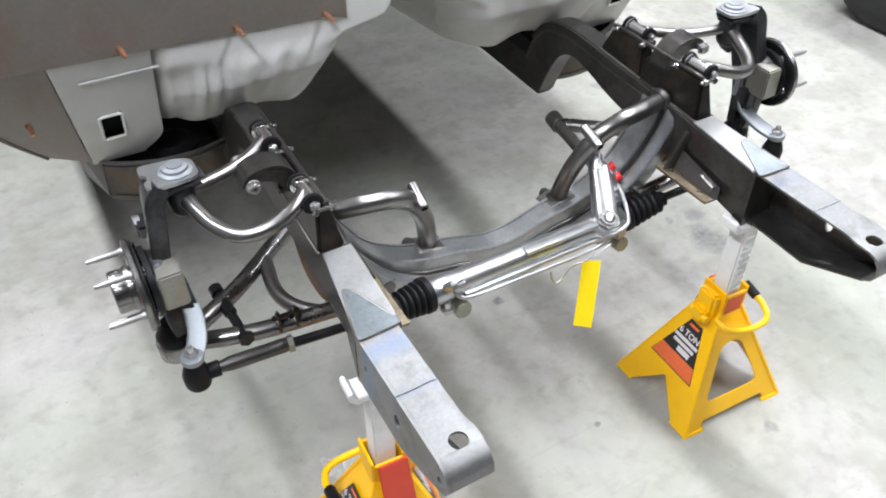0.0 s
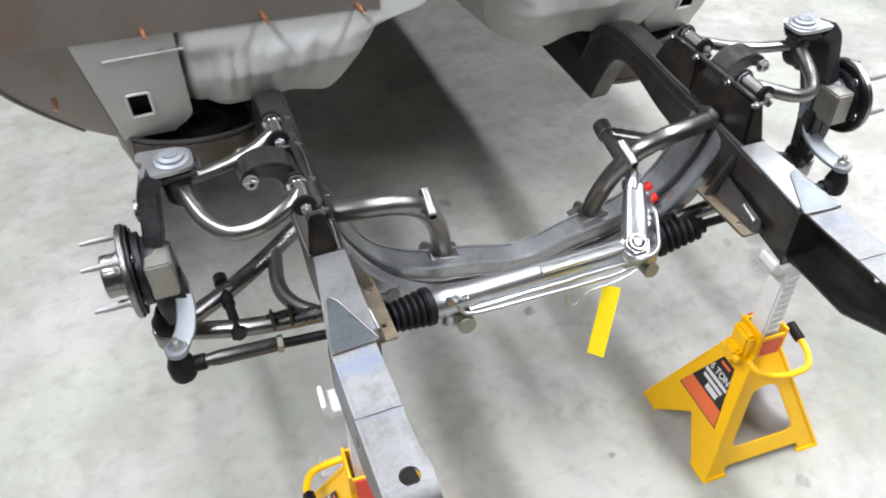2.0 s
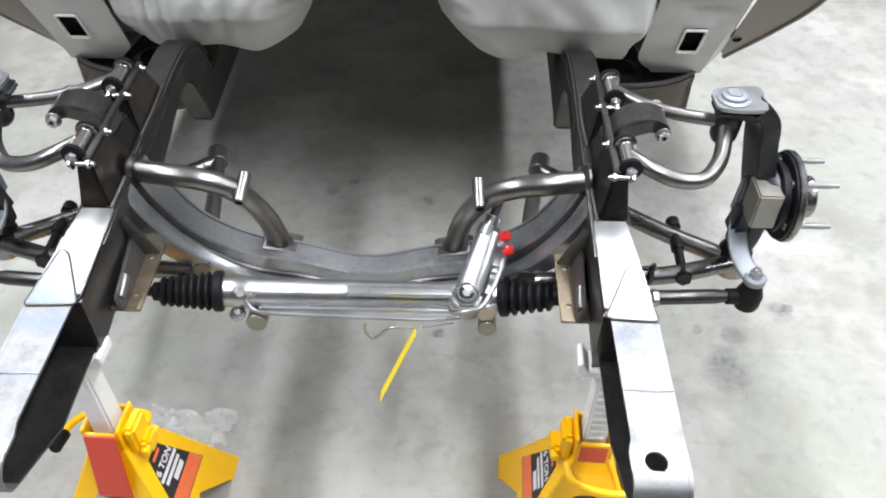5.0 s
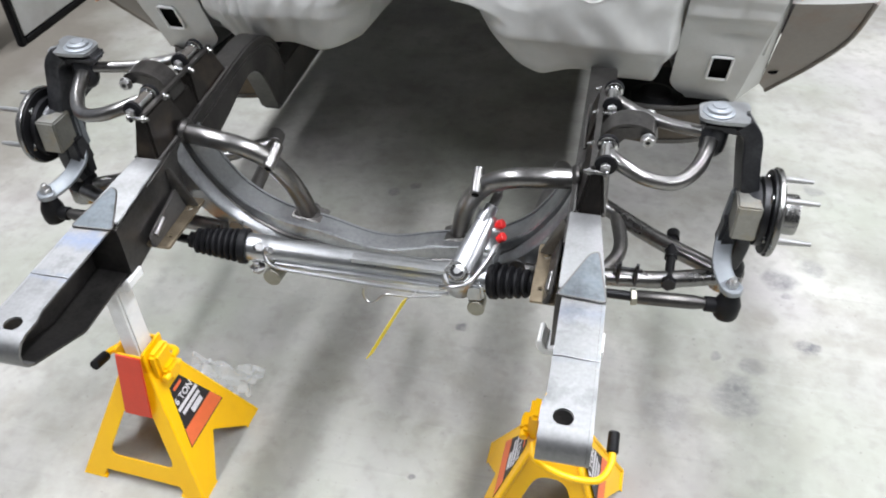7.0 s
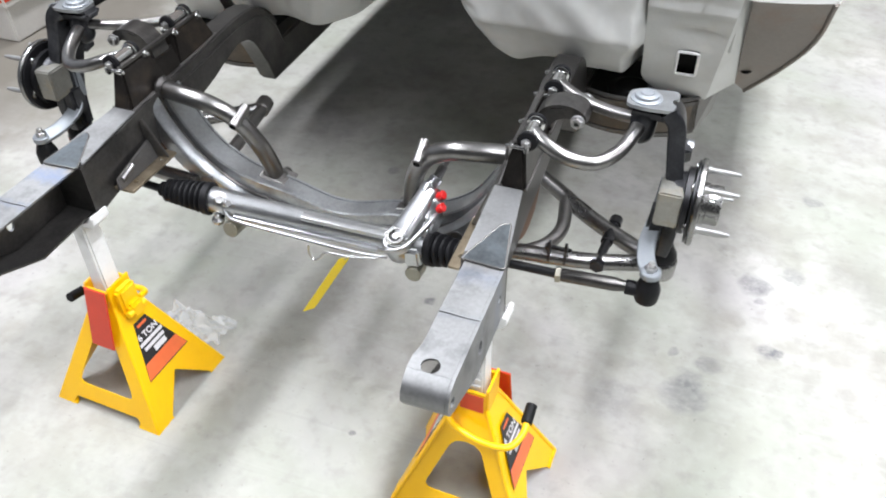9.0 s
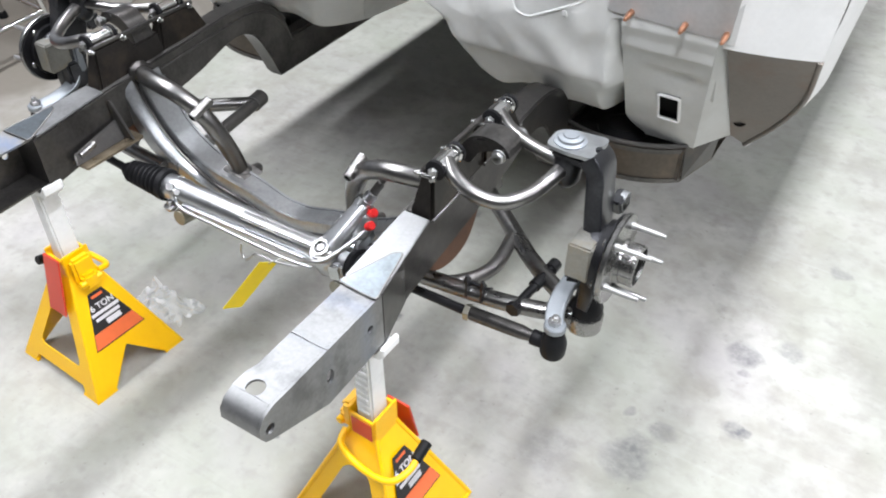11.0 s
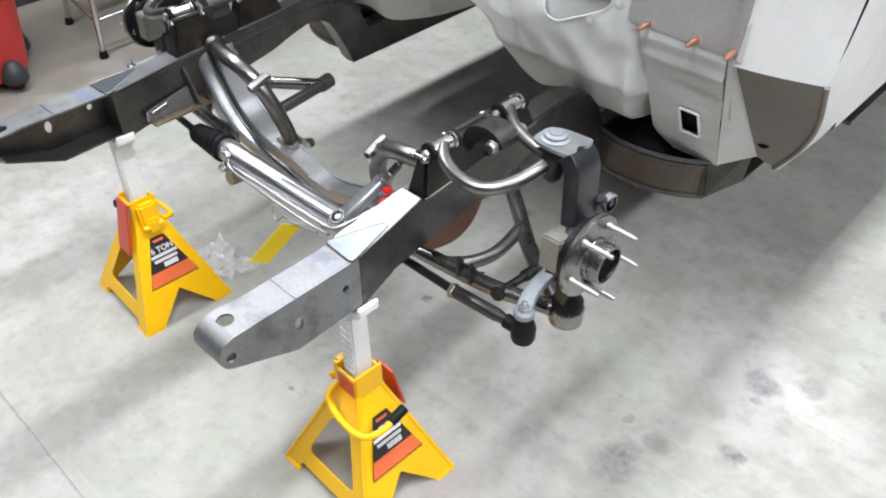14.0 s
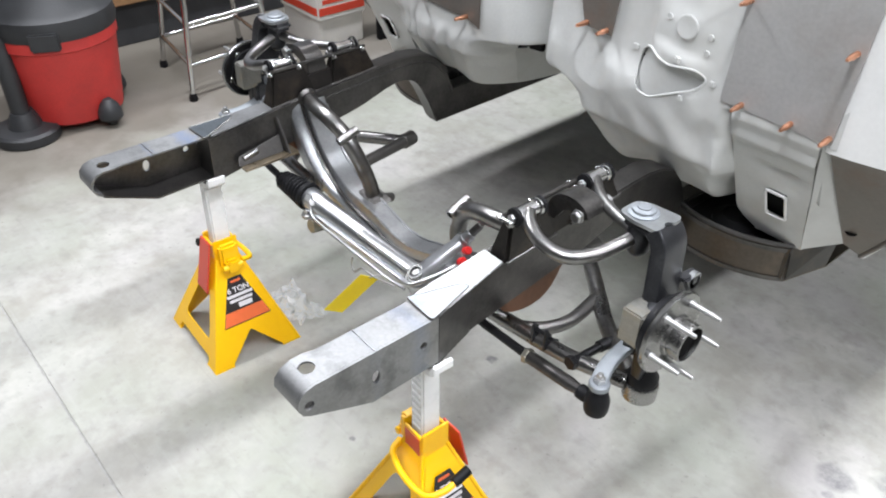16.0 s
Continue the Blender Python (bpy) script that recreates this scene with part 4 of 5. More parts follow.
    part("pivot_bracket", M(joined(lathe((0.288, 0.098, 0.424), (0.294, 0.155, 0.440), [(0, 0.016), (0.006, 0.021), (0.030, 0.024), (0.055, 0.014)], 16), hexa([(0.268, 0.100, 0.405), (0.308, 0.100, 0.405), (0.316, 0.150, 0.410), (0.276, 0.150, 0.410)], [(0.278, 0.104, 0.445), (0.300, 0.104, 0.445), (0.310, 0.140, 0.470), (0.288, 0.140, 0.470)], 0.004))), BLACK, lca, "black pivot bracket")
    part("ball_joint_cup", M(lathe((0.646, 0.122, 0.393), (0.646, 0.122, 0.438), [(0, 0.027), (0.003, 0.031), (0.034, 0.032), (0.037, 0.030), (0.0375, 0.022), (0.045, 0.020)], 24)), MACHINED, lca, "bright machined ball joint cup")
    part("ball_joint_boot", M(lathe((0.646, 0.122, 0.430), (0.646, 0.122, 0.47), [(0, 0.028), (0.012, 0.029), (0.024, 0.022), (0.04, 0.016)], 20)), RUBBER, lca)
    for x in (0.452, 0.482):
        part("ear", M(plate([(0.040, 0.432), (0.082, 0.436), (0.062, 0.448), (0.047, 0.478), (0.041, 0.478)], [ring(0.049, 0.456, 0.0038, 8)], (x, 0, 0), (0, 1, 0), (0, 0, 1), 0.005)), CAST, lca)
    part("cross_link", M(joined(rod((0.542, 0.050, 0.438), (0.5505, 0.190, 0.434), 0.0085), rod((0.5500, 0.180, 0.434), (0.551, 0.202, 0.434), 0.0125), rod((0.546, 0.122, 0.436), (0.5475, 0.146, 0.435), 0.0115), hexnut((0.542, 0.046, 0.4385), (0.5425, 0.058, 0.438), 0.014))), BLACK, lca, "black threaded link with rubber knobs")
    part("clamp_bolt", M(bolt((0.446, 0.052, 0.458), (0.494, 0.052, 0.458), 0.004)), BLACK, lca)

    kn = thing("steering_knuckle", (s * 0.64, 0.13, 0.55), "dark cast steering knuckle with bare hub and wheel studs", "steering knuckle", "steering knuckles")
    dx = -0.015 if s < 0 else -0.003
    K = lambda b: mirror(moved(b, pose(dx, 0, 0)), s)
    part("upright", K(joined(
        hexa([(0.545, 0.124, 0.708), (0.622, 0.122, 0.702), (0.622, 0.186, 0.702), (0.545, 0.172, 0.708)], [(0.548, 0.126, 0.727), (0.614, 0.124, 0.727), (0.614, 0.184, 0.727), (0.548, 0.170, 0.727)], 0.008),
        sweep(smooth_path([(0.610, 0.152, 0.720), (0.626, 0.149, 0.700), (0.632, 0.143, 0.660), (0.640, 0.133, 0.610), (0.648, 0.122, 0.560), (0.650, 0.118, 0.500), (0.646, 0.120, 0.455)], 6), rounded([(-0.037, -0.016), (0.037, -0.016), (0.034, 0.013), (-0.034, 0.013)], 0.004, 3), [1 - 0.3 * max(0, k - 24) / 12 for k in range(37)], up=(-1, 0, 0.3)),
        lathe((0.640, 0.110, 0.576), (0.688, 0.110, 0.576), [(0, 0.040), (0.01, 0.046), (0.03, 0.050), (0.05, 0.046)], 26),
        hexa([(0.628, 0.110, 0.455), (0.662, 0.110, 0.455), (0.662, 0.140, 0.455), (0.628, 0.140, 0.455)], [(0.632, 0.112, 0.54), (0.670, 0.112, 0.54), (0.670, 0.150, 0.54), (0.632, 0.150, 0.54)], 0.006))), CAST, kn, "dark cast iron upright")
    part("top_boss", M(joined(plate(rounded([(0.540, 0.122), (0.575, 0.116), (0.618, 0.119), (0.620, 0.138), (0.612, 0.144), (0.612, 0.156), (0.621, 0.161), (0.620, 0.186), (0.560, 0.180), (0.540, 0.168)], 0.012), [], (0, 0, 0.727), (1, 0, 0), (0, 1, 0), 0.006))), TOPFACE, kn, "bright machined top face")
    part("ball_joint_nut", M(joined(lathe((0.570, 0.148, 0.732), (0.570, 0.148, 0.745), [(0, 0.026), (0.003, 0.026), (0.005, 0.020), (0.009, 0.019), (0.011, 0.012), (0.013, 0.011)], 22))), GREYARM, kn)
    part("caliper_boss", K(hexa([(0.624, 0.056, 0.550), (0.664, 0.056, 0.550), (0.664, 0.110, 0.550), (0.624, 0.110, 0.550)], [(0.624, 0.058, 0.616), (0.664, 0.058, 0.616), (0.664, 0.112, 0.616), (0.624, 0.112, 0.616)], 0.003)), BOSS, kn, "bright machined caliper boss")
    part("caliper_boss", K(joined(hexa([(0.640, 0.190, 0.595), (0.662, 0.190, 0.595), (0.662, 0.222, 0.600), (0.640, 0.222, 0.600)], [(0.640, 0.165, 0.635), (0.662, 0.165, 0.635), (0.662, 0.215, 0.632), (0.640, 0.215, 0.632)], 0.004))), CAST, kn)
    part("eye_lug", K(plate(ring(0.200, 0.620, 0.016, 18), [ring(0.200, 0.620, 0.0072, 14)], (0.652, 0, 0), (0, 1, 0), (0, 0, 1), 0.010)), TOPFACE, kn, "bright lug with a drilled eye")
    armp = smooth_path([(0.632 + dx, 0.112, 0.533), (0.626 + dx, 0.094, 0.513), (0.622 + dx * 0.7, 0.066, 0.502), (0.625 + dx * 0.4, 0.036, 0.493), (0.636, 0.006, 0.4855)], 6)
    part("steering_arm", M(joined(sweep(armp, rounded([(-0.0155, -0.005), (0.0155, -0.005), (0.0155, 0.005), (-0.0155, 0.005)], 0.004, 3)), lathe((0.637, 0.008, 0.479), (0.637, 0.008, 0.492), [(0, 0.016), (0.002, 0.018), (0.011, 0.018), (0.013, 0.016)], 20))), GREYARM, kn, "grey forged steering arm")
    part("spindle_lug", K(hexa([(0.617, 0.112, 0.528), (0.634, 0.112, 0.528), (0.634, 0.136, 0.528), (0.617, 0.136, 0.528)], [(0.622, 0.120, 0.600), (0.638, 0.120, 0.600), (0.638, 0.138, 0.600), (0.622, 0.138, 0.600)], 0.004)), GREYARM, kn)
    part("arm_block", K(hexa([(0.612, 0.085, 0.500), (0.645, 0.085, 0.500), (0.645, 0.130, 0.500), (0.612, 0.130, 0.500)], [(0.618, 0.090, 0.560), (0.645, 0.090, 0.560), (0.645, 0.122, 0.560), (0.618, 0.122, 0.560)], 0.006)), CAST, kn)
    hy, hz = 0.108, 0.577
    hub = part("hub", K(lathe((0.673, hy, hz), (0.753, hy, hz), [(0, 0.046), (0.003, 0.050), (0.009, 0.050), (0.010, 0.073), (0.012, 0.075), (0.018, 0.075), (0.020, 0.073), (0.021, 0.040), (0.023, 0.037), (0.030, 0.036), (0.031, 0.034), (0.050, 0.0345), (0.053, 0.0335), (0.054, 0.0305), (0.040, 0.030)], 44)), MACHINED, kn, "machined steel wheel hub flange")
    part("flange_back", K(lathe((0.677, hy, hz), (0.683, hy, hz), [(0, 0.050), (0.001, 0.071), (0.0045, 0.071)], 40)), BLACK, hub, "black inner face of the hub flange")
    part("dust_ring", K(lathe((0.663, hy, hz), (0.678, hy, hz), [(0, 0.05), (0.002, 0.058), (0.012, 0.058), (0.014, 0.05)], 32)), BLACK, kn)
    # shallow black disc stands in for the shade deep in the hub
    part("hub_bore_shade", K(rod((0.711, hy, hz), (0.717, hy, hz), 0.0305, 22)), HOLE_SHADE, hub, "black disc painting the shade in the hub bore")
    for k in range(5):
        a = math.radians(-21.4 + 72 * k)
        y, z = hy + 0.0571 * math.cos(a), hz + 0.0571 * math.sin(a)
        part("wheel_stud", K(lathe((0.688, y, z), (0.749, y, z), [(0, 0.0066), (0.010, 0.0066), (0.012, 0.0050), (0.047, 0.0050), (0.049, 0.0040), (0.058, 0.0038), (0.060, 0.003)], 12)), STUD, hub, "bright wheel stud")
        part("stud_head", K(rod((0.673, y, z), (0.678, y, z), 0.008, 12)), MACHINED, hub)


for s in (-1, 1):
    suspension(s)

# ---- jack stands ----


def jack_stand(at, guard=(-0.022, 0.036, 0.306)):
    st = thing("jack_stand", at, "yellow folded steel jack stand with red and black labels", "jack stand", "jack stands")
    O = Vector(at)
    a, b, c, d, h = 0.134, 0.117, 0.028, 0.028, 0.255
    for k, sy in enumerate((-1, 1)):
        slope = Vector((0, -sy * (b - d), h))
        L = slope.length
        def wx(v, edge=0.0):
            return a + (c - a) * v / L - edge
        outl = [(-a, 0), (-a + 0.040, 0), (-a + 0.052, 0.023), (a - 0.052, 0.023), (a - 0.040, 0), (a, 0), (c, L), (-c, L)]
        win = rounded([(-wx(0.062) + 0.036, 0.062), (wx(0.062) - 0.036, 0.062), (wx(0.190) - 0.034, 0.190), (-wx(0.190) + 0.034, 0.190)], 0.022, 5)
        part("window_face", plate(outl, [win], O + Vector((0, sy * b, 0)), (1, 0, 0), slope, 0.003), YELLOW, st)
        slope2 = Vector((-sy * (a - c), 0, h))
        L2 = slope2.length
        notch = [(-0.073, 0), (-0.004, 0.074), (0, 0.077), (0.004, 0.074), (0.073, 0)]
        outl2 = [(-b, 0)] + notch + [(b, 0), (d, L2), (-d, L2)]
        face = part("label_face", plate(outl2, [], O + Vector((sy * a, 0, 0)), (0, 1, 0), slope2, 0.003), YELLOW, st)
        # printed label
        ey = slope2.normalized()
        ex = Vector((0, sy, 0))
        nrm = ex.cross(ey)
        nrm = nrm if nrm.x * sy > 0 else -nrm
        base = O + Vector((sy * a, 0, 0)) + nrm * 0.0035
        lab = part("label", plate([(-0.064, 0.100), (0.064, 0.100), (0.0175, 0.222), (-0.0175, 0.222)], [], base, ex, ey, 0.0006), LABELBLACK, face, "black label with white print", smooth=False)
        up = base + nrm * 0.0008
        part("label_band", plate([(-0.0620, 0.1025), (0.0620, 0.1025), (0.0498, 0.1365), (-0.0498, 0.1365)], [], up, ex, ey, 0.0004), ORANGE, face, "orange band of the label", smooth=False)
        text = bpy.data.curves.new("ton", "FONT")
        text.body, text.size, text.align_x, text.extrude, text.offset = "6 TON", 0.0195, "CENTER", 0.0002, 0.0005
        tob = new("tmp_text", text)
        bpy.context.view_layer.update()
        me = bpy.data.meshes.new_from_object(tob.evaluated_get(bpy.context.evaluated_depsgraph_get()))
        bpy.data.objects.remove(tob)
        tb = bmesh.new()
        tb.from_mesh(me)
        m = Matrix((ex, ey, nrm)).transposed().to_4x4()
        m.translation = up + ey * 0.183
        part("lettering", moved(tb, m), PRINT, face, "white lettering 6 TON", smooth=False)
        for y0, w, hh in ((0.1705, 0.034, 0.0075), (0.158, 0.030, 0.0075), (0.142, 0.026, 0.012)):
            x0 = 0.008 if y0 < 0.15 else 0
            part("print_bar", plate([(x0 - w * (0.7 if x0 else 1), y0), (w, y0), (w, y0 + hh), (x0 - w * (0.7 if x0 else 1), y0 + hh)], [], up, ex, ey, 0.0003), PRINT, face, smooth=False)
        part("print_bar", plate([(-0.014, 0.2085), (0.013, 0.2085), (0.013, 0.2145), (-0.014, 0.2145)], [], up, ex, ey, 0.0003), ORANGE, face, smooth=False)
        for sx in (-1, 1):
            part("corner_fold", rod(O + Vector((sx * (a - 0.002), sy * (b - 0.002), 0.004)), O + Vector((sx * (c - 0.001), sy * (d - 0.001), h)), 0.0045, 8), YELLOW, st)
            part("foot", hexa([O + Vector((sx * (a + 0.004), sy * (b + 0.004), 0)), O + Vector((sx * (a - 0.05), sy * (b + 0.004), 0)), O + Vector((sx * (a - 0.05), sy * (b - 0.004), 0)), O + Vector((sx * (a + 0.004), sy * (b - 0.05), 0))],
                              [O + Vector((sx * a, sy * b, 0.006)), O + Vector((sx * (a - 0.05), sy * b, 0.006)), O + Vector((sx * (a - 0.05), sy * (b - 0.004), 0.006)), O + Vector((sx * a, sy * (b - 0.05), 0.006))], 0.001), YELLOW, st)
    # collar and column
    for lo, hi in (((-0.031, -0.031, 0.235), (-0.026, 0.031, 0.308)), ((0.026, -0.031, 0.235), (0.031, 0.031, 0.308)), ((-0.026, 0.026, 0.235), (0.026, 0.031, 0.298)), ((-0.026, -0.031, 0.235), (0.026, -0.026, 0.298))):
        part("collar", box(O + Vector(lo), O + Vector(hi), 0.0015), YELLOW, st)
    g0, g1, gz = guard
    gy = -0.070 + 0.030 * (gz - 0.172) / 0.134
    part("guard_plate", hexa([O + Vector(p) for p in ((g0, -0.066, 0.172), (g1, -0.066, 0.172), (g1, -0.070, 0.172), (g0, -0.070, 0.172))], [O + Vector(p) for p in ((g0, gy + 0.004, gz), (g1 - 0.006, gy + 0.004, gz), (g1 - 0.006, gy, gz), (g0, gy, gz))], 0.001), RED, st, "red warning plate")
    part("warning_label", box(O + Vector((-0.022, 0.0312, 0.248)), O + Vector((0.022, 0.0322, 0.290)), 0), RED, st)
    col = part("column", joined(hexa([O + Vector(p) for p in ((-0.020, -0.022, 0.15), (0.020, -0.022, 0.15), (0.020, 0.022, 0.15), (-0.020, 0.022, 0.15))], [O + Vector(p) for p in ((-0.017, -0.020, 0.470), (0.017, -0.020, 0.470), (0.017, 0.020, 0.470), (-0.017, 0.020, 0.470))], 0.004)), WHITE, st, "white painted ratchet column")
    for k in range(9):
        part("tooth", box(O + Vector((-0.012, 0.0190, 0.30 + 0.017 * k)), O + Vector((0.012, 0.0235, 0.308 + 0.017 * k)), 0.001), WHITE, col)
    saddle = [(-0.051, 0.488), (-0.045, 0.490), (-0.036, 0.474), (0.036, 0.474), (0.045, 0.490), (0.051, 0.488), (0.051, 0.472), (0.040, 0.460), (-0.040, 0.460), (-0.051, 0.472)]
    sd = prism([(x, z) for x, z in saddle], -0.021, 0.021, 0.0015)
    moved(sd, Matrix.Rotation(radians(-90), 4, "Z"))
    part("saddle", moved(sd, Matrix.Translation(O)), WHITE, st, "white painted saddle with upturned ears")
    part("ratchet_housing", joined(box(O + Vector((0.030, -0.024, 0.236)), O + Vector((0.052, 0.024, 0.300)), 0.006), box(O + Vector((0.044, -0.018, 0.224)), O + Vector((0.066, 0.018, 0.262)), 0.006), rod(O + Vector((0.058, -0.026, 0.242)), O + Vector((0.058, 0.026, 0.242)), 0.008)), YELLOW, st)
    hd = part("handle", tube([O + Vector(p) for p in ((0.040, 0.030, 0.240), (0.028, 0.058, 0.230), (-0.025, 0.068, 0.216), (-0.078, 0.062, 0.214), (-0.097, 0.032, 0.222), (-0.097, 0.0, 0.230))], 0.0065, 7, 12), YELLOW, st, "bent yellow release handle")
    part("grip", rod(O + Vector((-0.097, 0.010, 0.228)), O + Vector((-0.096, -0.027, 0.238)), 0.0105, 14), RUBBER, hd, "black rubber grip")
    return st


left_stand = jack_stand((-0.404, -0.165, 0))
left_stand.rotation_euler.z = radians(-3)
right_stand = jack_stand((0.388, -0.158, 0), (-0.048, 0.006, 0.285))
right_stand.rotation_euler.z = radians(178)

# ---- car body ----
car = thing("car_body", (0, 0.8, 0.55), "grey primed car firewall and cab shell with patch panels", "car body")
FIRE_PROFILE = [(0.456, 1.30), (0.456, 1.12), (0.456, 0.97), (0.455, 0.88), (0.452, 0.815), (0.452, 0.775), (0.455, 0.725), (0.459, 0.686), (0.463, 0.671), (0.471, 0.661), (0.493, 0.632), (0.518, 0.602), (0.556, 0.578), (0.640, 0.564), (0.80, 0.558)]
HEART = rounded([(0.302, 0.822), (0.309, 0.851), (0.326, 0.866), (0.343, 0.863), (0.358, 0.853), (0.380, 0.847), (0.436, 0.855), (0.458, 0.838), (0.444, 0.815), (0.345, 0.768), (0.316, 0.776)], 0.012, 4)


def inside(p, loop):
    hit = False
    for (x0, y0), (x1, y1) in zip(loop, loop[1:] + loop[:1]):
        if (y0 > p[1]) != (y1 > p[1]) and p[0] < x0 + (p[1] - y0) * (x1 - x0) / (y1 - y0):
            hit = not hit
    return hit


def step(v, a, b):
    t = max(0, min(1, (v - a) / (b - a)))
    return t * t * (3 - 2 * t)


def bump2(x, z, cx, cz, rx, rz):
    return math.exp(-(((x - cx) / rx) ** 2) - ((z - cz) / rz) ** 2)


def fire_y(s, x, y, z, edge):
    """Depth of the pressed firewall at a place: the profile, rounded back at the tunnel, with its swages and dents."""
    u = max(0.0, x - edge)
    y += 0.10 * max(0, 1 - u / 0.09) ** 2.1
    if z < 0.80:
        b = max(0, min(1, (x - 0.495) / 0.035))
        b = b * b * (3 - 2 * b)
        y = (1 - b) * y + b * max(y, 0.470 + (0.79 - z) * 0.475)
    n = noise.noise(Vector((x * 9 * s, z * 9, 3.1))) * 0.005 + noise.noise(Vector((x * 28 * s, z * 22, 7.7))) * 0.0012
    n += 0.010 * (0.35 - abs(noise.noise(Vector((x * 13 * s + 4, z * 10, 1.7))))) * (1.0 if s > 0 else 0.4)
    if s > 0:
        n += 0.012 * bump2(x, z, 0.33, 0.77, 0.10, 0.06) + 0.012 * bump2(x, z, 0.40, 0.90, 0.09, 0.10) - 0.008 * bump2(x, z, 0.47, 0.74, 0.03, 0.05) + 0.006 * bump2(x, z, 0.26, 0.80, 0.02, 0.10)
        n += 0.004 * bump2(x, z, 0.404, 0.925, 0.022, 0.022)
        n += 0.008 * (1 - step(x, 0.33, 0.35) * step(0.472 - x, 0.0, 0.016) * step(z - 0.14 * (0.40 - x), 0.868, 0.882)) * step(z, 0.82, 0.86)
        n += 0.005 * math.sin(x * 62 + z * 38) * bump2(x, z, 0.40, 0.70, 0.12, 0.05) + 0.007 * bump2(x, z, 0.235, 0.74, 0.012, 0.05)
    else:
        n += 0.005 * math.sin(x * 230) * bump2(x, z, 0.425, 0.70, 0.05, 0.07) + 0.006 * math.sin(x * 190 + z * 70) * bump2(x, z, 0.17, 0.76, 0.035, 0.06) + 0.005 * math.sin(x * 120 + z * 40) * bump2(x, z, 0.30, 0.68, 0.06, 0.05) + 0.006 * bump2(x, z, 0.28, 0.74, 0.10, 0.05)
        c = max(0, min(1, (x - 0.385) / 0.012)) * max(0, min(1, (0.757 - z) / 0.012))
        n -= 0.007 * c + 0.018 * c * max(0, min(1, (x - 0.44) / 0.05))
    tuck = (1.0 if s > 0 else 0.3) * max(0, min(1, (x - (0.48 if s > 0 else 0.45)) / 0.035)) * max(0, min(1, (0.66 - z) / 0.04))
    if s > 0:
        calm = max(step(x, 0.42, 0.475) * step(z, 0.73, 0.785), step(x, 0.36, 0.29) * step(z, 0.79, 0.84))
    else:
        calm = step(z, 0.70, 0.745)
    y += 0.10 * tuck * tuck * (3 - 2 * tuck) - n * (1 - calm) + 0.002 * calm
    return y


EDGES = {
    -1: [(0.50, 0.210), (0.56, 0.205), (0.60, 0.175), (0.64, 0.145), (0.67, 0.136), (0.70, 0.122), (0.718, 0.098), (0.732, 0.055), (0.742, 0.0), (2.0, 0.0)],
    1: [(0.50, 0.192), (0.56, 0.187), (0.60, 0.152), (0.64, 0.118), (0.67, 0.110), (0.70, 0.098), (0.718, 0.076), (0.732, 0.042), (0.742, 0.0), (2.0, 0.0)],
}


def tunnel_edge(s, z):
    """Half the width of the tunnel opening at a height."""
    for (z0, x0), (z1, x1) in zip(EDGES[s], EDGES[s][1:]):
        if z <= z1:
            return x0 + (x1 - x0) * (z - z0) / (z1 - z0)


def sag(x, z):
    """How far the belly of the firewall hangs below its profile."""
    return 0.020 * step(0.72 - z, 0.0, 0.13) * step(x, 0.26, 0.42) + 0.026 * step(0.66 - z, 0.0, 0.08) * (1 - step(x, 0.24, 0.34))


def firewall(s):
    prof = smooth_path([(0, y, z) for y, z in FIRE_PROFILE], 9)
    nx = 110
    bm, tunnel = bmesh.new(), bmesh.new()
    grid, inner = [], []
    for q in prof:
        edge = tunnel_edge(s, q.z)
        row, back = [], []
        y0 = fire_y(s, edge, q.y, q.z, edge)
        low = max(0, min(1, (0.70 - q.z) / 0.12))
        for t in (1, 0.65, 0.38, 0.2, 0.1, 0.045, 0.015):
            u = min(1, t * 2.2)
            x = edge + (0.195 - edge) * u if edge > 0.195 else edge
            back.append(tunnel.verts.new((s * x, y0 + 0.004 + (2.3 - y0) * t, q.z - sag(edge, q.z) - 0.05 * low * min(1, t * 3.5))))
        back.append(tunnel.verts.new((s * edge, y0 + 0.0005, q.z - sag(edge, q.z))))
        inner.append(back)
        for i in range(nx + 1):
            x = edge + ((0.690 if s > 0 and q.z < 0.80 else 0.716) - edge) * i / nx
            row.append(bm.verts.new((s * x, fire_y(s, x, q.y, q.z, edge), q.z - sag(x, q.z))))
        grid.append(row)
    for r0, r1 in zip(grid, grid[1:]):
        for i in range(len(r0) - 1):
            bm.faces.new((r0[i], r0[i + 1], r1[i + 1], r1[i]))
    for r0, r1 in zip(inner, inner[1:]):
        for i in range(len(r0) - 1):
            tunnel.faces.new((r0[i], r0[i + 1], r1[i + 1], r1[i]))
    if s > 0:
        gone = [f for f in bm.faces if f.calc_center_median().y < 0.6 and inside((f.calc_center_median().x, f.calc_center_median().z), HEART)]
        bmesh.ops.delete(bm, geom=gone, context="FACES")
        dense_heart = [Vector(a).lerp(Vector(b), k / 4) for a, b in zip(HEART, HEART[1:] + HEART[:1]) for k in range(4)]
        for v in bm.verts:
            if v.is_boundary and 0.29 < v.co.x < 0.47 and 0.75 < v.co.z < 0.88:
                p = min(dense_heart, key=lambda q: (q.x - v.co.x) ** 2 + (q.y - v.co.z) ** 2)
                v.co.x, v.co.z = p.x, p.y
    return bm, tunnel


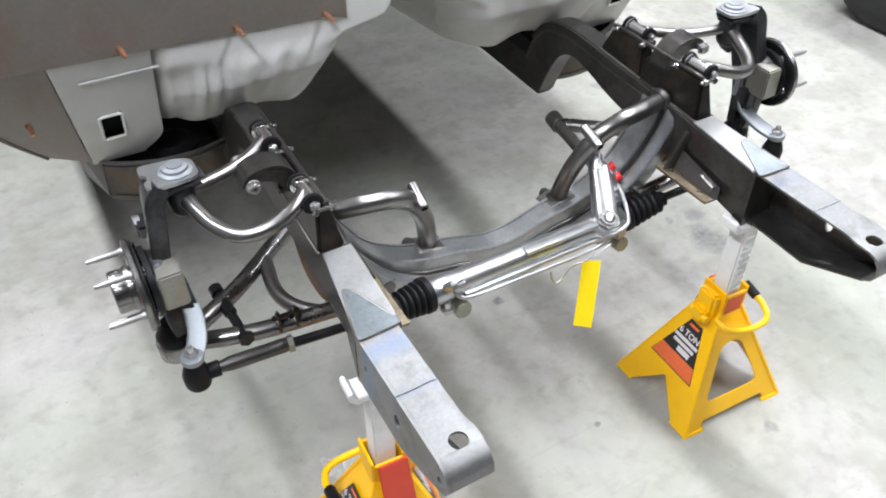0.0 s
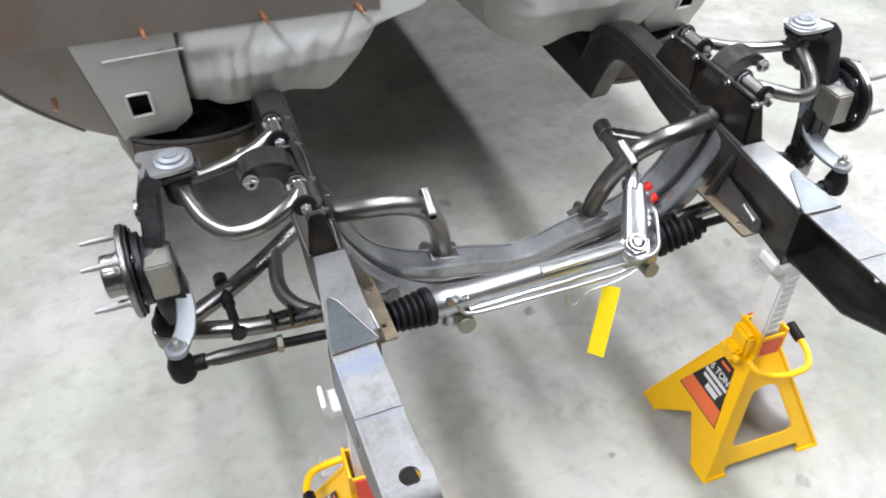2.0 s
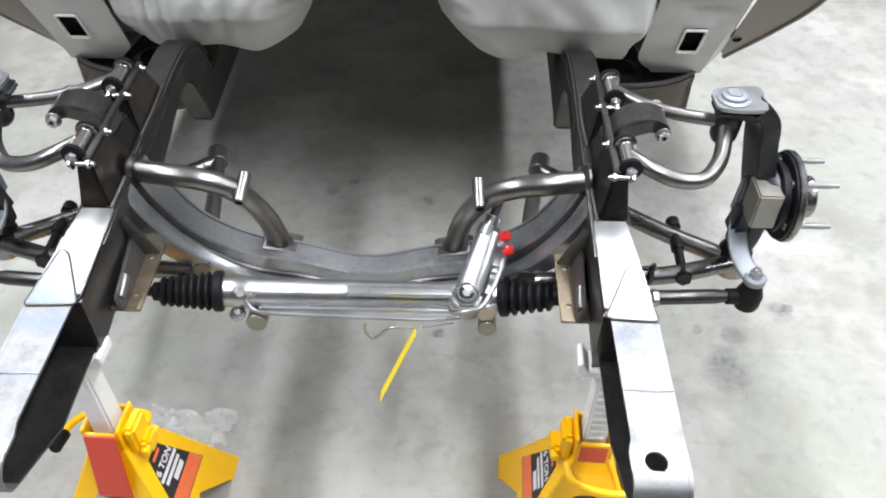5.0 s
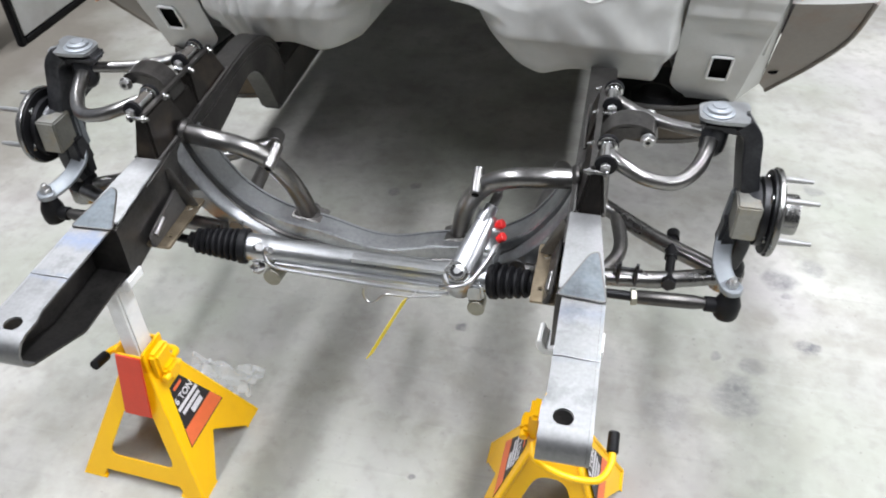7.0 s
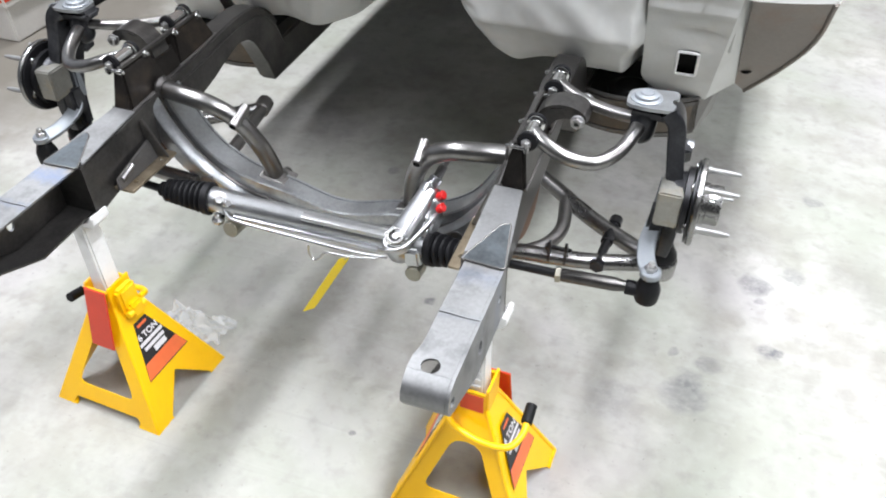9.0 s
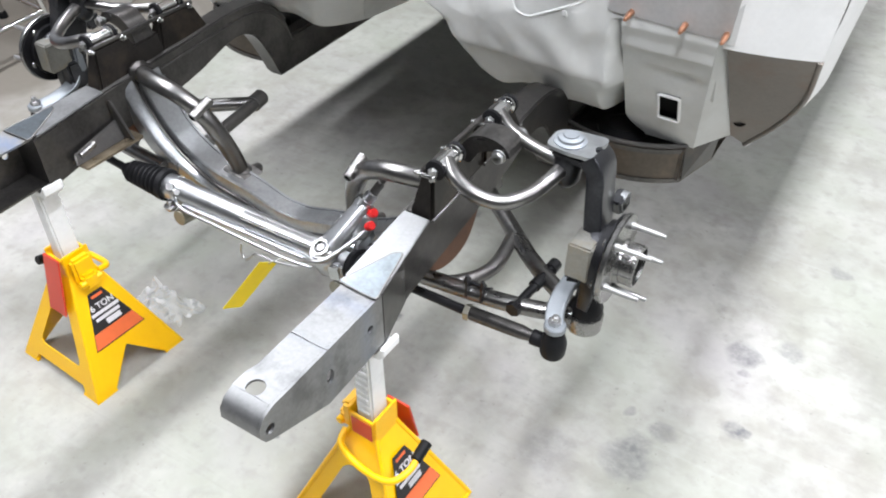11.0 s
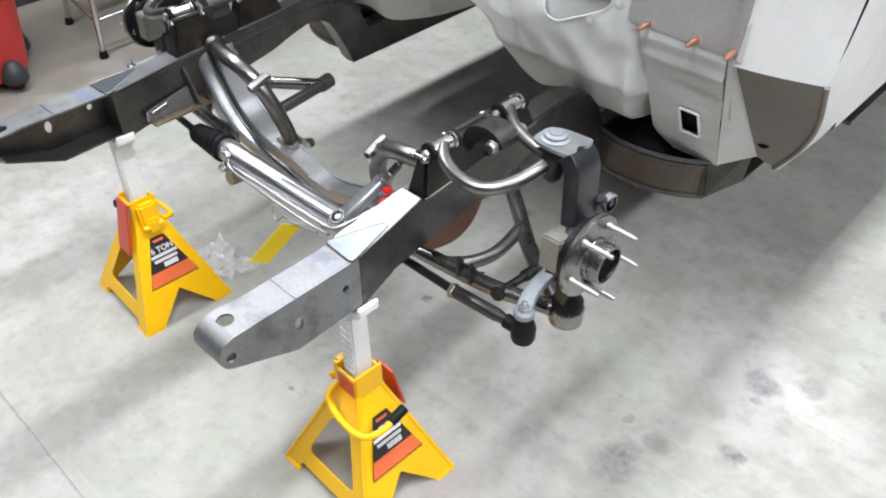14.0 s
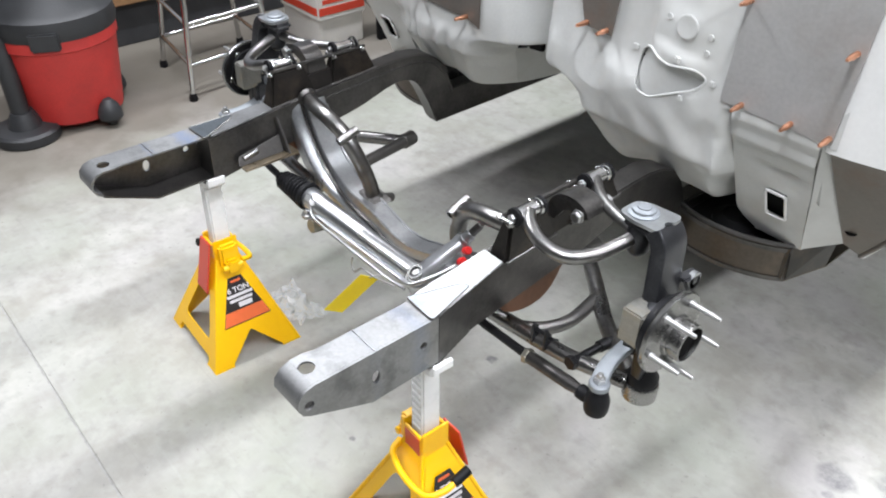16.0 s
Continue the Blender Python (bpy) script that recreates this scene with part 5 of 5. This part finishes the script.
def corner_face(s, slot, ey, length):
    """The sloping front of the boxed corner: a sheet with a fold near its top, a scooped dent and the slot cut out."""
    nu, nv = 56, 84
    e = ey.normalized()
    nrm = Vector((0, -e.z, e.y)) * 1.0
    bm = bmesh.new()
    grid = []
    for j in range(nv + 1):
        v = (length + 0.03) * j / nv
        left = 0.520 + 0.045 * max(0, 1 - v / 0.06) ** 2
        right = 0.664 + 0.026 * v / length
        row = []
        for i in range(nu + 1):
            x = left + (right - left) * i / nu
            d = 0.0015 * noise.noise(Vector((x * 25, v * 25, 2.0 + s)))
            if s > 0:
                scoop = math.exp(-(((x - 0.618 - (0.215 - v) * 0.5) / 0.042) ** 2))
                d -= 0.013 * scoop * max(0, 1 - abs(v - 0.205) / 0.022) if v > 0.205 else 0.013 * scoop * max(0, 1 - (0.205 - v) / 0.05) ** 2
                d += 0.006 * max(0, 1 - abs(v - 0.268) / 0.02) - 0.004 * bump2(x, v, 0.645, 0.168, 0.016, 0.012)
            row.append(bm.verts.new(Vector((x, 0.585, 0.510)) + e * min(v, length) + Vector((0, -0.0004, max(0, v - length))) + nrm * d))
        grid.append(row)
    lo_x, hi_x = min(p[0] for p in slot), max(p[0] for p in slot)
    lo_v, hi_v = min(p[1] for p in slot), max(p[1] for p in slot)
    for j in range(nv):
        for i in range(nu):
            x = (grid[j][i].co.x + grid[j][i + 1].co.x) / 2
            v = (length + 0.03) * (j + 0.5) / nv
            if lo_x < x < hi_x and lo_v < v < hi_v:
                continue
            bm.faces.new((grid[j][i], grid[j][i + 1], grid[j + 1][i + 1], grid[j + 1][i]))
    return bm


for s in (-1, 1):
    wall, tunnel = firewall(s)
    fire = part("firewall", wall, BODY, car, "grey primed pressed sheet metal firewall")
    part("tunnel", tunnel, BODY, car, "grey primed transmission tunnel side")
    if s > 0:
        rim2 = [Vector((x, fire_y(1, x, 0.4535, z, 0.0) - 0.001, z)) for x, z in HEART]
        part("opening_rim", sweep(rim2 + rim2[:1], circle(0.0024, 8)), BODY, fire)
        for x, z, rad in ((0.404, 0.925, 0.023), (0.362, 0.932, 0.006), (0.448, 0.915, 0.006), (0.446, 0.885, 0.006)):
            yy = fire_y(1, x, 0.4535, z, 0.0)
            part("embossed_plug", lathe((x, yy + 0.002, z), (x, yy - 0.004, z), [(0, rad), (0.0025, rad), (0.0035, rad * 0.9), (0.003, rad * 0.8)], 22), BODY, fire)
        hb = bmesh.new()
        hb.faces.new([hb.verts.new((0.383 + (x - 0.383) * 1.04, fire_y(1, x, 0.4535, z, 0.0) + 0.008, 0.815 + (z - 0.815) * 1.06)) for x, z in HEART])
        bmesh.ops.triangulate(hb, faces=hb.faces[:])
        part("inner_panel", hb, BODY, car, "recessed grey primed cover behind the opening")
        part("cable", tube([(0.312, 0.457, 0.842), (0.322, 0.456, 0.812), (0.345, 0.456, 0.785), (0.375, 0.456, 0.774)], 0.0025, 6, 8), VACBLACK, car)
        for x, z in ((0.290, 0.850), (0.401, 0.864), (0.468, 0.832), (0.415, 0.790)):
            part("clip", box((x - 0.006, fire_y(1, x, 0.4535, z, 0.0) - 0.004, z - 0.006), (x + 0.006, fire_y(1, x, 0.4535, z, 0.0) + 0.004, z + 0.006), 0.0015), BODY, fire)
    # boxed corner with the slot
    ey = Vector((0, -0.133, 0.28))
    Lb = ey.length
    slot = rounded([(0.590, 0.076), (0.632, 0.076), (0.632, 0.148), (0.590, 0.148)], 0.006, 3)
    cb = corner_face(s, slot, ey, Lb)
    corner = part("corner_box", mirror(cb, s), BODY, car, "grey primed boxed corner with a square slot")
    if s > 0:
        cs = bmesh.new()
        cs.faces.new([cs.verts.new(p) for p in ((0.664, 0.585, 0.510), (0.717, 0.645, 0.526), (0.703, 0.4585, 0.822), (0.690, 0.4515, 0.820))])
        part("corner_side", cs, BODY, corner)
    part("corner_under", mirror(hexa([(0.56, 0.587, 0.507), (0.664, 0.587, 0.507), (0.712, 0.75, 0.52), (0.52, 0.75, 0.52)], [(0.56, 0.587, 0.510), (0.664, 0.587, 0.510), (0.712, 0.75, 0.523), (0.52, 0.75, 0.523)], 0), s), BODY, corner)
    rimpts = [Vector((x, 0.585, 0.51)) + ey.normalized() * y + Vector((0, -0.004, -0.001)) for x, y in slot]
    part("slot_rim", mirror(sweep(rimpts + rimpts[:1], circle(0.003, 6)), s), WHITE, corner)
    # black sheet just behind the slot paints its dark inside
    part("slot_shade", mirror(plate([(0.572, 0.062), (0.648, 0.062), (0.648, 0.163), (0.572, 0.163)], [], Vector((0, 0.585, 0.51)) + Vector((0, 0.0108, 0.0051)), (1, 0, 0), ey, 0.001), s), HOLE_SHADE, corner)
    if s < 0:
        part("sealer_line", mirror(box((0.505, 0.470, 0.738), (0.648, 0.474, 0.742), 0.001), s), WHITE, corner)
    # flare outside the box
    out = smooth_path([(0.742, 0.69, 0.488), (0.800, 0.618, 0.590), (0.838, 0.545, 0.69), (0.848, 0.49, 0.79)], 6)
    inn = [Vector((0.717, 0.646, 0.525) if s > 0 else (0.668, 0.592, 0.512)).lerp(Vector((0.7045, 0.460, 0.79) if s > 0 else (0.692, 0.456, 0.79)), i / (len(out) - 1)) for i in range(len(out))]
    fb = bmesh.new()
    grid = [[fb.verts.new(p.lerp(q, k / 6)) for k in range(7)] for p, q in zip(inn, out)]
    for r0, r1 in zip(grid, grid[1:]):
        for k in range(6):
            fb.faces.new((r0[k], r0[k + 1], r1[k + 1], r1[k]))
    flare = part("flare", mirror(fb, s), RUSTY, car, "brown bare sheet steel flare")
    part("flare_edge", mirror(sweep(out, circle(0.005, 8)), s), RUSTY, flare)
    # black disc on the uncut sheet paints the shade of a drain hole
    part("drain_hole_shade", mirror(moved(rod((0, 0, 0), (0, 0, 0.003), 0.014, 18), look((0.731, 0.622, 0.578), (0.78, 0.3, 0.9))), s), HOLE_SHADE, flare)
    if s > 0:
        up2 = bmesh.new()
        ga = [[up2.verts.new((0.697 + (0.850 - 0.697) * k / 8 + 0.006 * j, 0.456 + 0.036 * (k / 8) ** 1.6 - 0.004 * bump2(0.697 + 0.15 * k / 8, 0.79 + 0.08 * j, 0.77, 0.98, 0.05, 0.08), 0.79 + 0.08 * j)) for k in range(9)] for j in range(7)]
        for r0, r1 in zip(ga, ga[1:]):
            for k in range(8):
                up2.faces.new((r0[k], r0[k + 1], r1[k + 1], r1[k]))
        part("cowl_corner", up2, PILLAR, car, "light grey primed cowl corner")
    pb = bmesh.new()
    line = [Vector((0.744, 0.69, 0.484))] + out[6:] + [Vector((0.852 + 0.006 * k, 0.488 + 0.006 * k, 0.79 + 0.08 * k)) for k in range(1, 7)]
    grid = []
    for k, p in enumerate(line):
        wide = 0.014 + 0.022 * min(1, k / 12)
        grid.append([pb.verts.new(p + Vector((wide * 0.55 * c, wide * (1.2 * c + 0.9 * c * c), -0.004 * math.sin(c * 3)))) for c in (0, 0.3, 0.6, 1.0)] + [pb.verts.new((p.x + 0.012, 0.668, p.z) if p.z > 0.66 else p + Vector((wide * 0.5 - 0.012, wide * 2.1 + 0.01, 0)))])
    for r0, r1 in zip(grid, grid[1:]):
        for k in range(4):
            pb.faces.new((r0[k], r0[k + 1], r1[k + 1], r1[k]))
    part("pillar", mirror(pb, s), PILLAR, car, "white primed door pillar flange")
    sb = bmesh.new()
    grid = []
    for z, x, y0 in ((0.640, 0.790, 0.70), (0.632, 0.812, 0.670), (0.630, 0.834, 0.652), (0.645, 0.840, 0.645), (0.74, 0.846, 0.605), (0.86, 0.852, 0.650), (1.0, 0.862, 0.665), (1.4, 0.875, 0.68)):
        grid.append([sb.verts.new((x, y0 + (2.4 - y0) * k / 8, z)) for k in range(9)])
    for r0, r1 in zip(grid, grid[1:]):
        for k in range(8):
            sb.faces.new((r0[k], r0[k + 1], r1[k + 1], r1[k]))
    part("side_panel", mirror(sb, s), PILLAR, car, "white primed cab side and rocker")
for xa, za, xb, zb in ((-0.132, 0.688, -0.098, 0.699), (-0.090, 0.700, -0.044, 0.705)):
    part("rubber_strip", hexa([(xa, 0.558, za), (xb, 0.558, zb), (xb, 0.572, zb), (xa, 0.572, za)], [(xa, 0.558, za + 0.022), (xb, 0.558, zb + 0.022), (xb, 0.572, zb + 0.022), (xa, 0.572, za + 0.022)], 0.003), RUBBER, car, "dark rubber strip under the tunnel edge")
# unseen shell pieces added to close the cab and block light beneath it
part("unseen_back_panel", box((-0.89, 2.4, 0.56), (0.89, 2.404, 1.5), 0), BODY, car)
part("unseen_cab_floor", box((-0.826, 0.80, 0.572), (-0.2, 2.4, 0.584), 0.002), MILL, car)
part("unseen_cab_floor", box((0.2, 0.80, 0.572), (0.826, 2.4, 0.584), 0.002), MILL, car)
part("unseen_roof", hexa([(-0.89, 0.46, 1.30), (0.89, 0.46, 1.30), (0.89, 2.4, 1.4), (-0.89, 2.4, 1.4)], [(-0.89, 0.46, 1.31), (0.89, 0.46, 1.31), (0.89, 2.4, 1.41), (-0.89, 2.4, 1.41)], 0), BODY, car)
# patch panels and temporary fasteners
part("patch_panel", plate(rounded([(0.492, 0.812), (0.706, 0.806), (0.728, 1.2), (0.512, 1.2)], 0.006), [], (0, 0.4505, 0), (1, 0, 0), (0, 0, 1), 0.002), RAW, car, "bare steel patch panel")
part("patch_panel", plate([(0.165, 0.86), (0.235, 0.855), (0.262, 1.1), (0.10, 1.1)], [], (0, 0.446, 0), (1, 0, 0), (0, 0, 1), 0.002), RUSTY, car, "brown bare steel patch panel")
part("patch_panel", plate([(-0.785, 0.795), (-0.19, 0.770), (-0.150, 0.757), (-0.142, 1.3), (-0.785, 1.3)], [], (0, 0.450, 0), (1, 0, 0), (0, 0, 1), 0.002), RUSTY, car, "large brown bare steel patch panel")


def cleco(x, y, z):
    c = thing("cleco", (x, y, z), "small copper-coloured temporary sheet fastener", "fastener", "sheet fasteners")
    part("barrel", lathe((x, y + 0.004, z), (x + 0.004, y - 0.05, z + 0.002), [(0, 0.003), (0.004, 0.003), (0.005, 0.0054), (0.027, 0.0054), (0.029, 0.004), (0.040, 0.004), (0.045, 0.0025)], 12), COPPER, c)


for x, z in ((-0.569, 0.798), (-0.367, 0.789), (-0.195, 0.775), (0.535, 0.818), (0.630, 0.818), (0.700, 0.818), (0.700, 0.965), (0.507, 0.998), (0.170, 0.866), (0.222, 0.864)):
    cleco(x, 0.449, z)
cleco(-0.748, 0.508, 0.668)

# ---- round the walls ----
vac = thing("shop_vacuum", (-1.95, -0.05, 0), "red workshop vacuum drum with black lid and casters", "vacuum cleaner")
part("drum", lathe((-1.95, -0.02, 0.025), (-1.95, -0.02, 0.5), [(0, 0.165), (0.012, 0.182), (0.295, 0.213), (0.300, 0.220), (0.345, 0.220), (0.35, 0.205)], 40), VACRED, vac)
part("lid", lathe((-1.95, -0.02, 0.365), (-1.95, -0.02, 0.72), [(0, 0.222), (0.03, 0.228), (0.07, 0.222), (0.09, 0.20), (0.16, 0.17), (0.24, 0.12), (0.27, 0.04)], 36), VACBLACK, vac)
for a in (20, 110, 200, 290):
    x, y = -1.95 + 0.2 * math.cos(radians(a)), -0.02 + 0.2 * math.sin(radians(a))
    part("caster", joined(lathe((x, y - 0.015, 0.025), (x, y + 0.015, 0.025), [(0, 0.02), (0.004, 0.025), (0.026, 0.025), (0.03, 0.02)], 16), lathe((x, y, 0.028), (x, y, 0.13), [(0, 0.040), (0.010, 0.047), (0.035, 0.045), (0.06, 0.034), (0.08, 0.016)], 18)), VACBLACK, vac)
for a in (-25, 155):
    d = Vector((math.cos(radians(a)), math.sin(radians(a)), 0))
    part("latch", moved(box((-0.012, -0.05, -0.035), (0.014, 0.05, 0.03), 0.006), pose(-1.95 + d.x * 0.222, -0.02 + d.y * 0.222, 0.375, 0, 0, a)), VACBLACK, vac)
base = thing("pole_stand", (-1.86, -0.235, 0), "black pole standing on a round weighted base", "pole stand")
part("base", lathe((-1.86, -0.235, 0), (-1.86, -0.235, 0.6), [(0, 0.112), (0.006, 0.118), (0.036, 0.118), (0.046, 0.108), (0.050, 0.058), (0.085, 0.047), (0.105, 0.038)], 28), VACBLACK, base)
part("pole", rod((-1.86, -0.235, 0.05), (-1.94, -0.235, 1.2), 0.033), VACBLACK, base)
stool = thing("stool", (-1.98, 0.55, 0), "chrome tube stool frame with black feet", "stool")
feet = [(-1.763, 0.387), (-2.165, 0.443), (-1.80, 0.80), (-2.20, 0.84)]
cx, cy = -1.98, 0.62
for x, y in feet:
    part("leg", tube([(x, y, 0.01), (x + (cx - x) * 0.2, y + (cy - y) * 0.2, 0.4), (x + (cx - x) * 0.35, y + (cy - y) * 0.35, 0.70)], 0.0115, 4, 12), CHROME, stool)
    part("foot", lathe((x, y, 0), (x, y, 0.05), [(0, 0.018), (0.01, 0.018), (0.03, 0.014)], 12), RUBBER, stool)
for z, k in ((0.14, 0.07), (0.30, 0.15)):
    pts = [(x + (cx - x) * k, y + (cy - y) * k, z) for x, y in (feet[0], feet[1], feet[3], feet[2])]
    for i in range(4):
        part("rung", tube([pts[i], pts[(i + 1) % 4]], 0.009), CHROME, stool)
part("seat", lathe((cx, cy, 0.70), (cx, cy, 0.76), [(0, 0.15), (0.01, 0.17), (0.04, 0.17), (0.06, 0.14)], 28), VACBLACK, stool)
carton = thing("cardboard_box", (-2.02, 1.2, 0), "white cardboard box with a red printed lid", "box")
part("carton", box((-2.19, 1.085, 0.0), (-1.875, 1.325, 0.21), 0.006), CARD, carton)
part("lid", box((-2.20, 1.075, 0.14), (-1.865, 1.335, 0.27), 0.006), CARD, carton)
part("red_band", box((-1.866, 1.08, 0.165), (-1.8635, 1.33, 0.200), 0), RED, carton)
part("print_bar", box((-1.866, 1.10, 0.215), (-1.8638, 1.27, 0.235), 0), RED, carton)
part("red_band", box((-2.19, 1.0735, 0.165), (-1.875, 1.076, 0.200), 0), RED, carton)
bench = thing("low_shelf", (-2.75, 0.8, 0), "dark shelf with brown wooden boards along the wall", "shelf")
part("board", box((-3.08, -0.8, 0.20), (-2.45, 2.6, 0.40), 0.004), WOOD, bench)
part("plinth", box((-3.05, -0.78, 0.0), (-2.50, 2.58, 0.20), 0.004), VACBLACK, bench)
wheel = thing("tyre", (2.30, 0.82, 0), "black car tyre standing upright", "tyre")
part("tread", lathe((2.20, 0.82, 0.33), (2.40, 0.82, 0.33), [(0, 0.20), (0.005, 0.26), (0.02, 0.305), (0.04, 0.325), (0.1, 0.33), (0.16, 0.325), (0.18, 0.305), (0.195, 0.26), (0.2, 0.2)], 48), TYRE, wheel)
film = thing("plastic_bag", (-0.37, -0.01, 0), "crumpled clear plastic film on the floor", "plastic film")
fb = bmesh.new()
bmesh.ops.create_grid(fb, x_segments=22, y_segments=16, size=0.5)
for v in fb.verts:
    q = Vector((v.co.x * 0.17, v.co.y * 0.09, 0))
    n3 = noise.noise_vector(q * 45)
    v.co = Vector((-0.37, 0.0, 0.010)) + q + Vector((n3.x * 0.02, n3.y * 0.02, abs(n3.z) * 0.035))
    v.co.z = max(v.co.z, 0.001)
part("film", fb, FILM, film)
board = thing("door_panel", (-1.82, 1.7, 0), "grey panel with a black rubber edge standing on the floor", "panel")
part("sheet", box((-1.835, 1.40, 0.03), (-1.815, 2.4, 0.9), 0.004), BODY, board)
for lo, hi in (((-1.84, 1.372, 0.0), (-1.81, 1.40, 0.92)), ((-1.84, 1.40, 0.0), (-1.81, 2.42, 0.03))):
    part("edge_trim", box(lo, hi, 0.006), RUBBER, board)
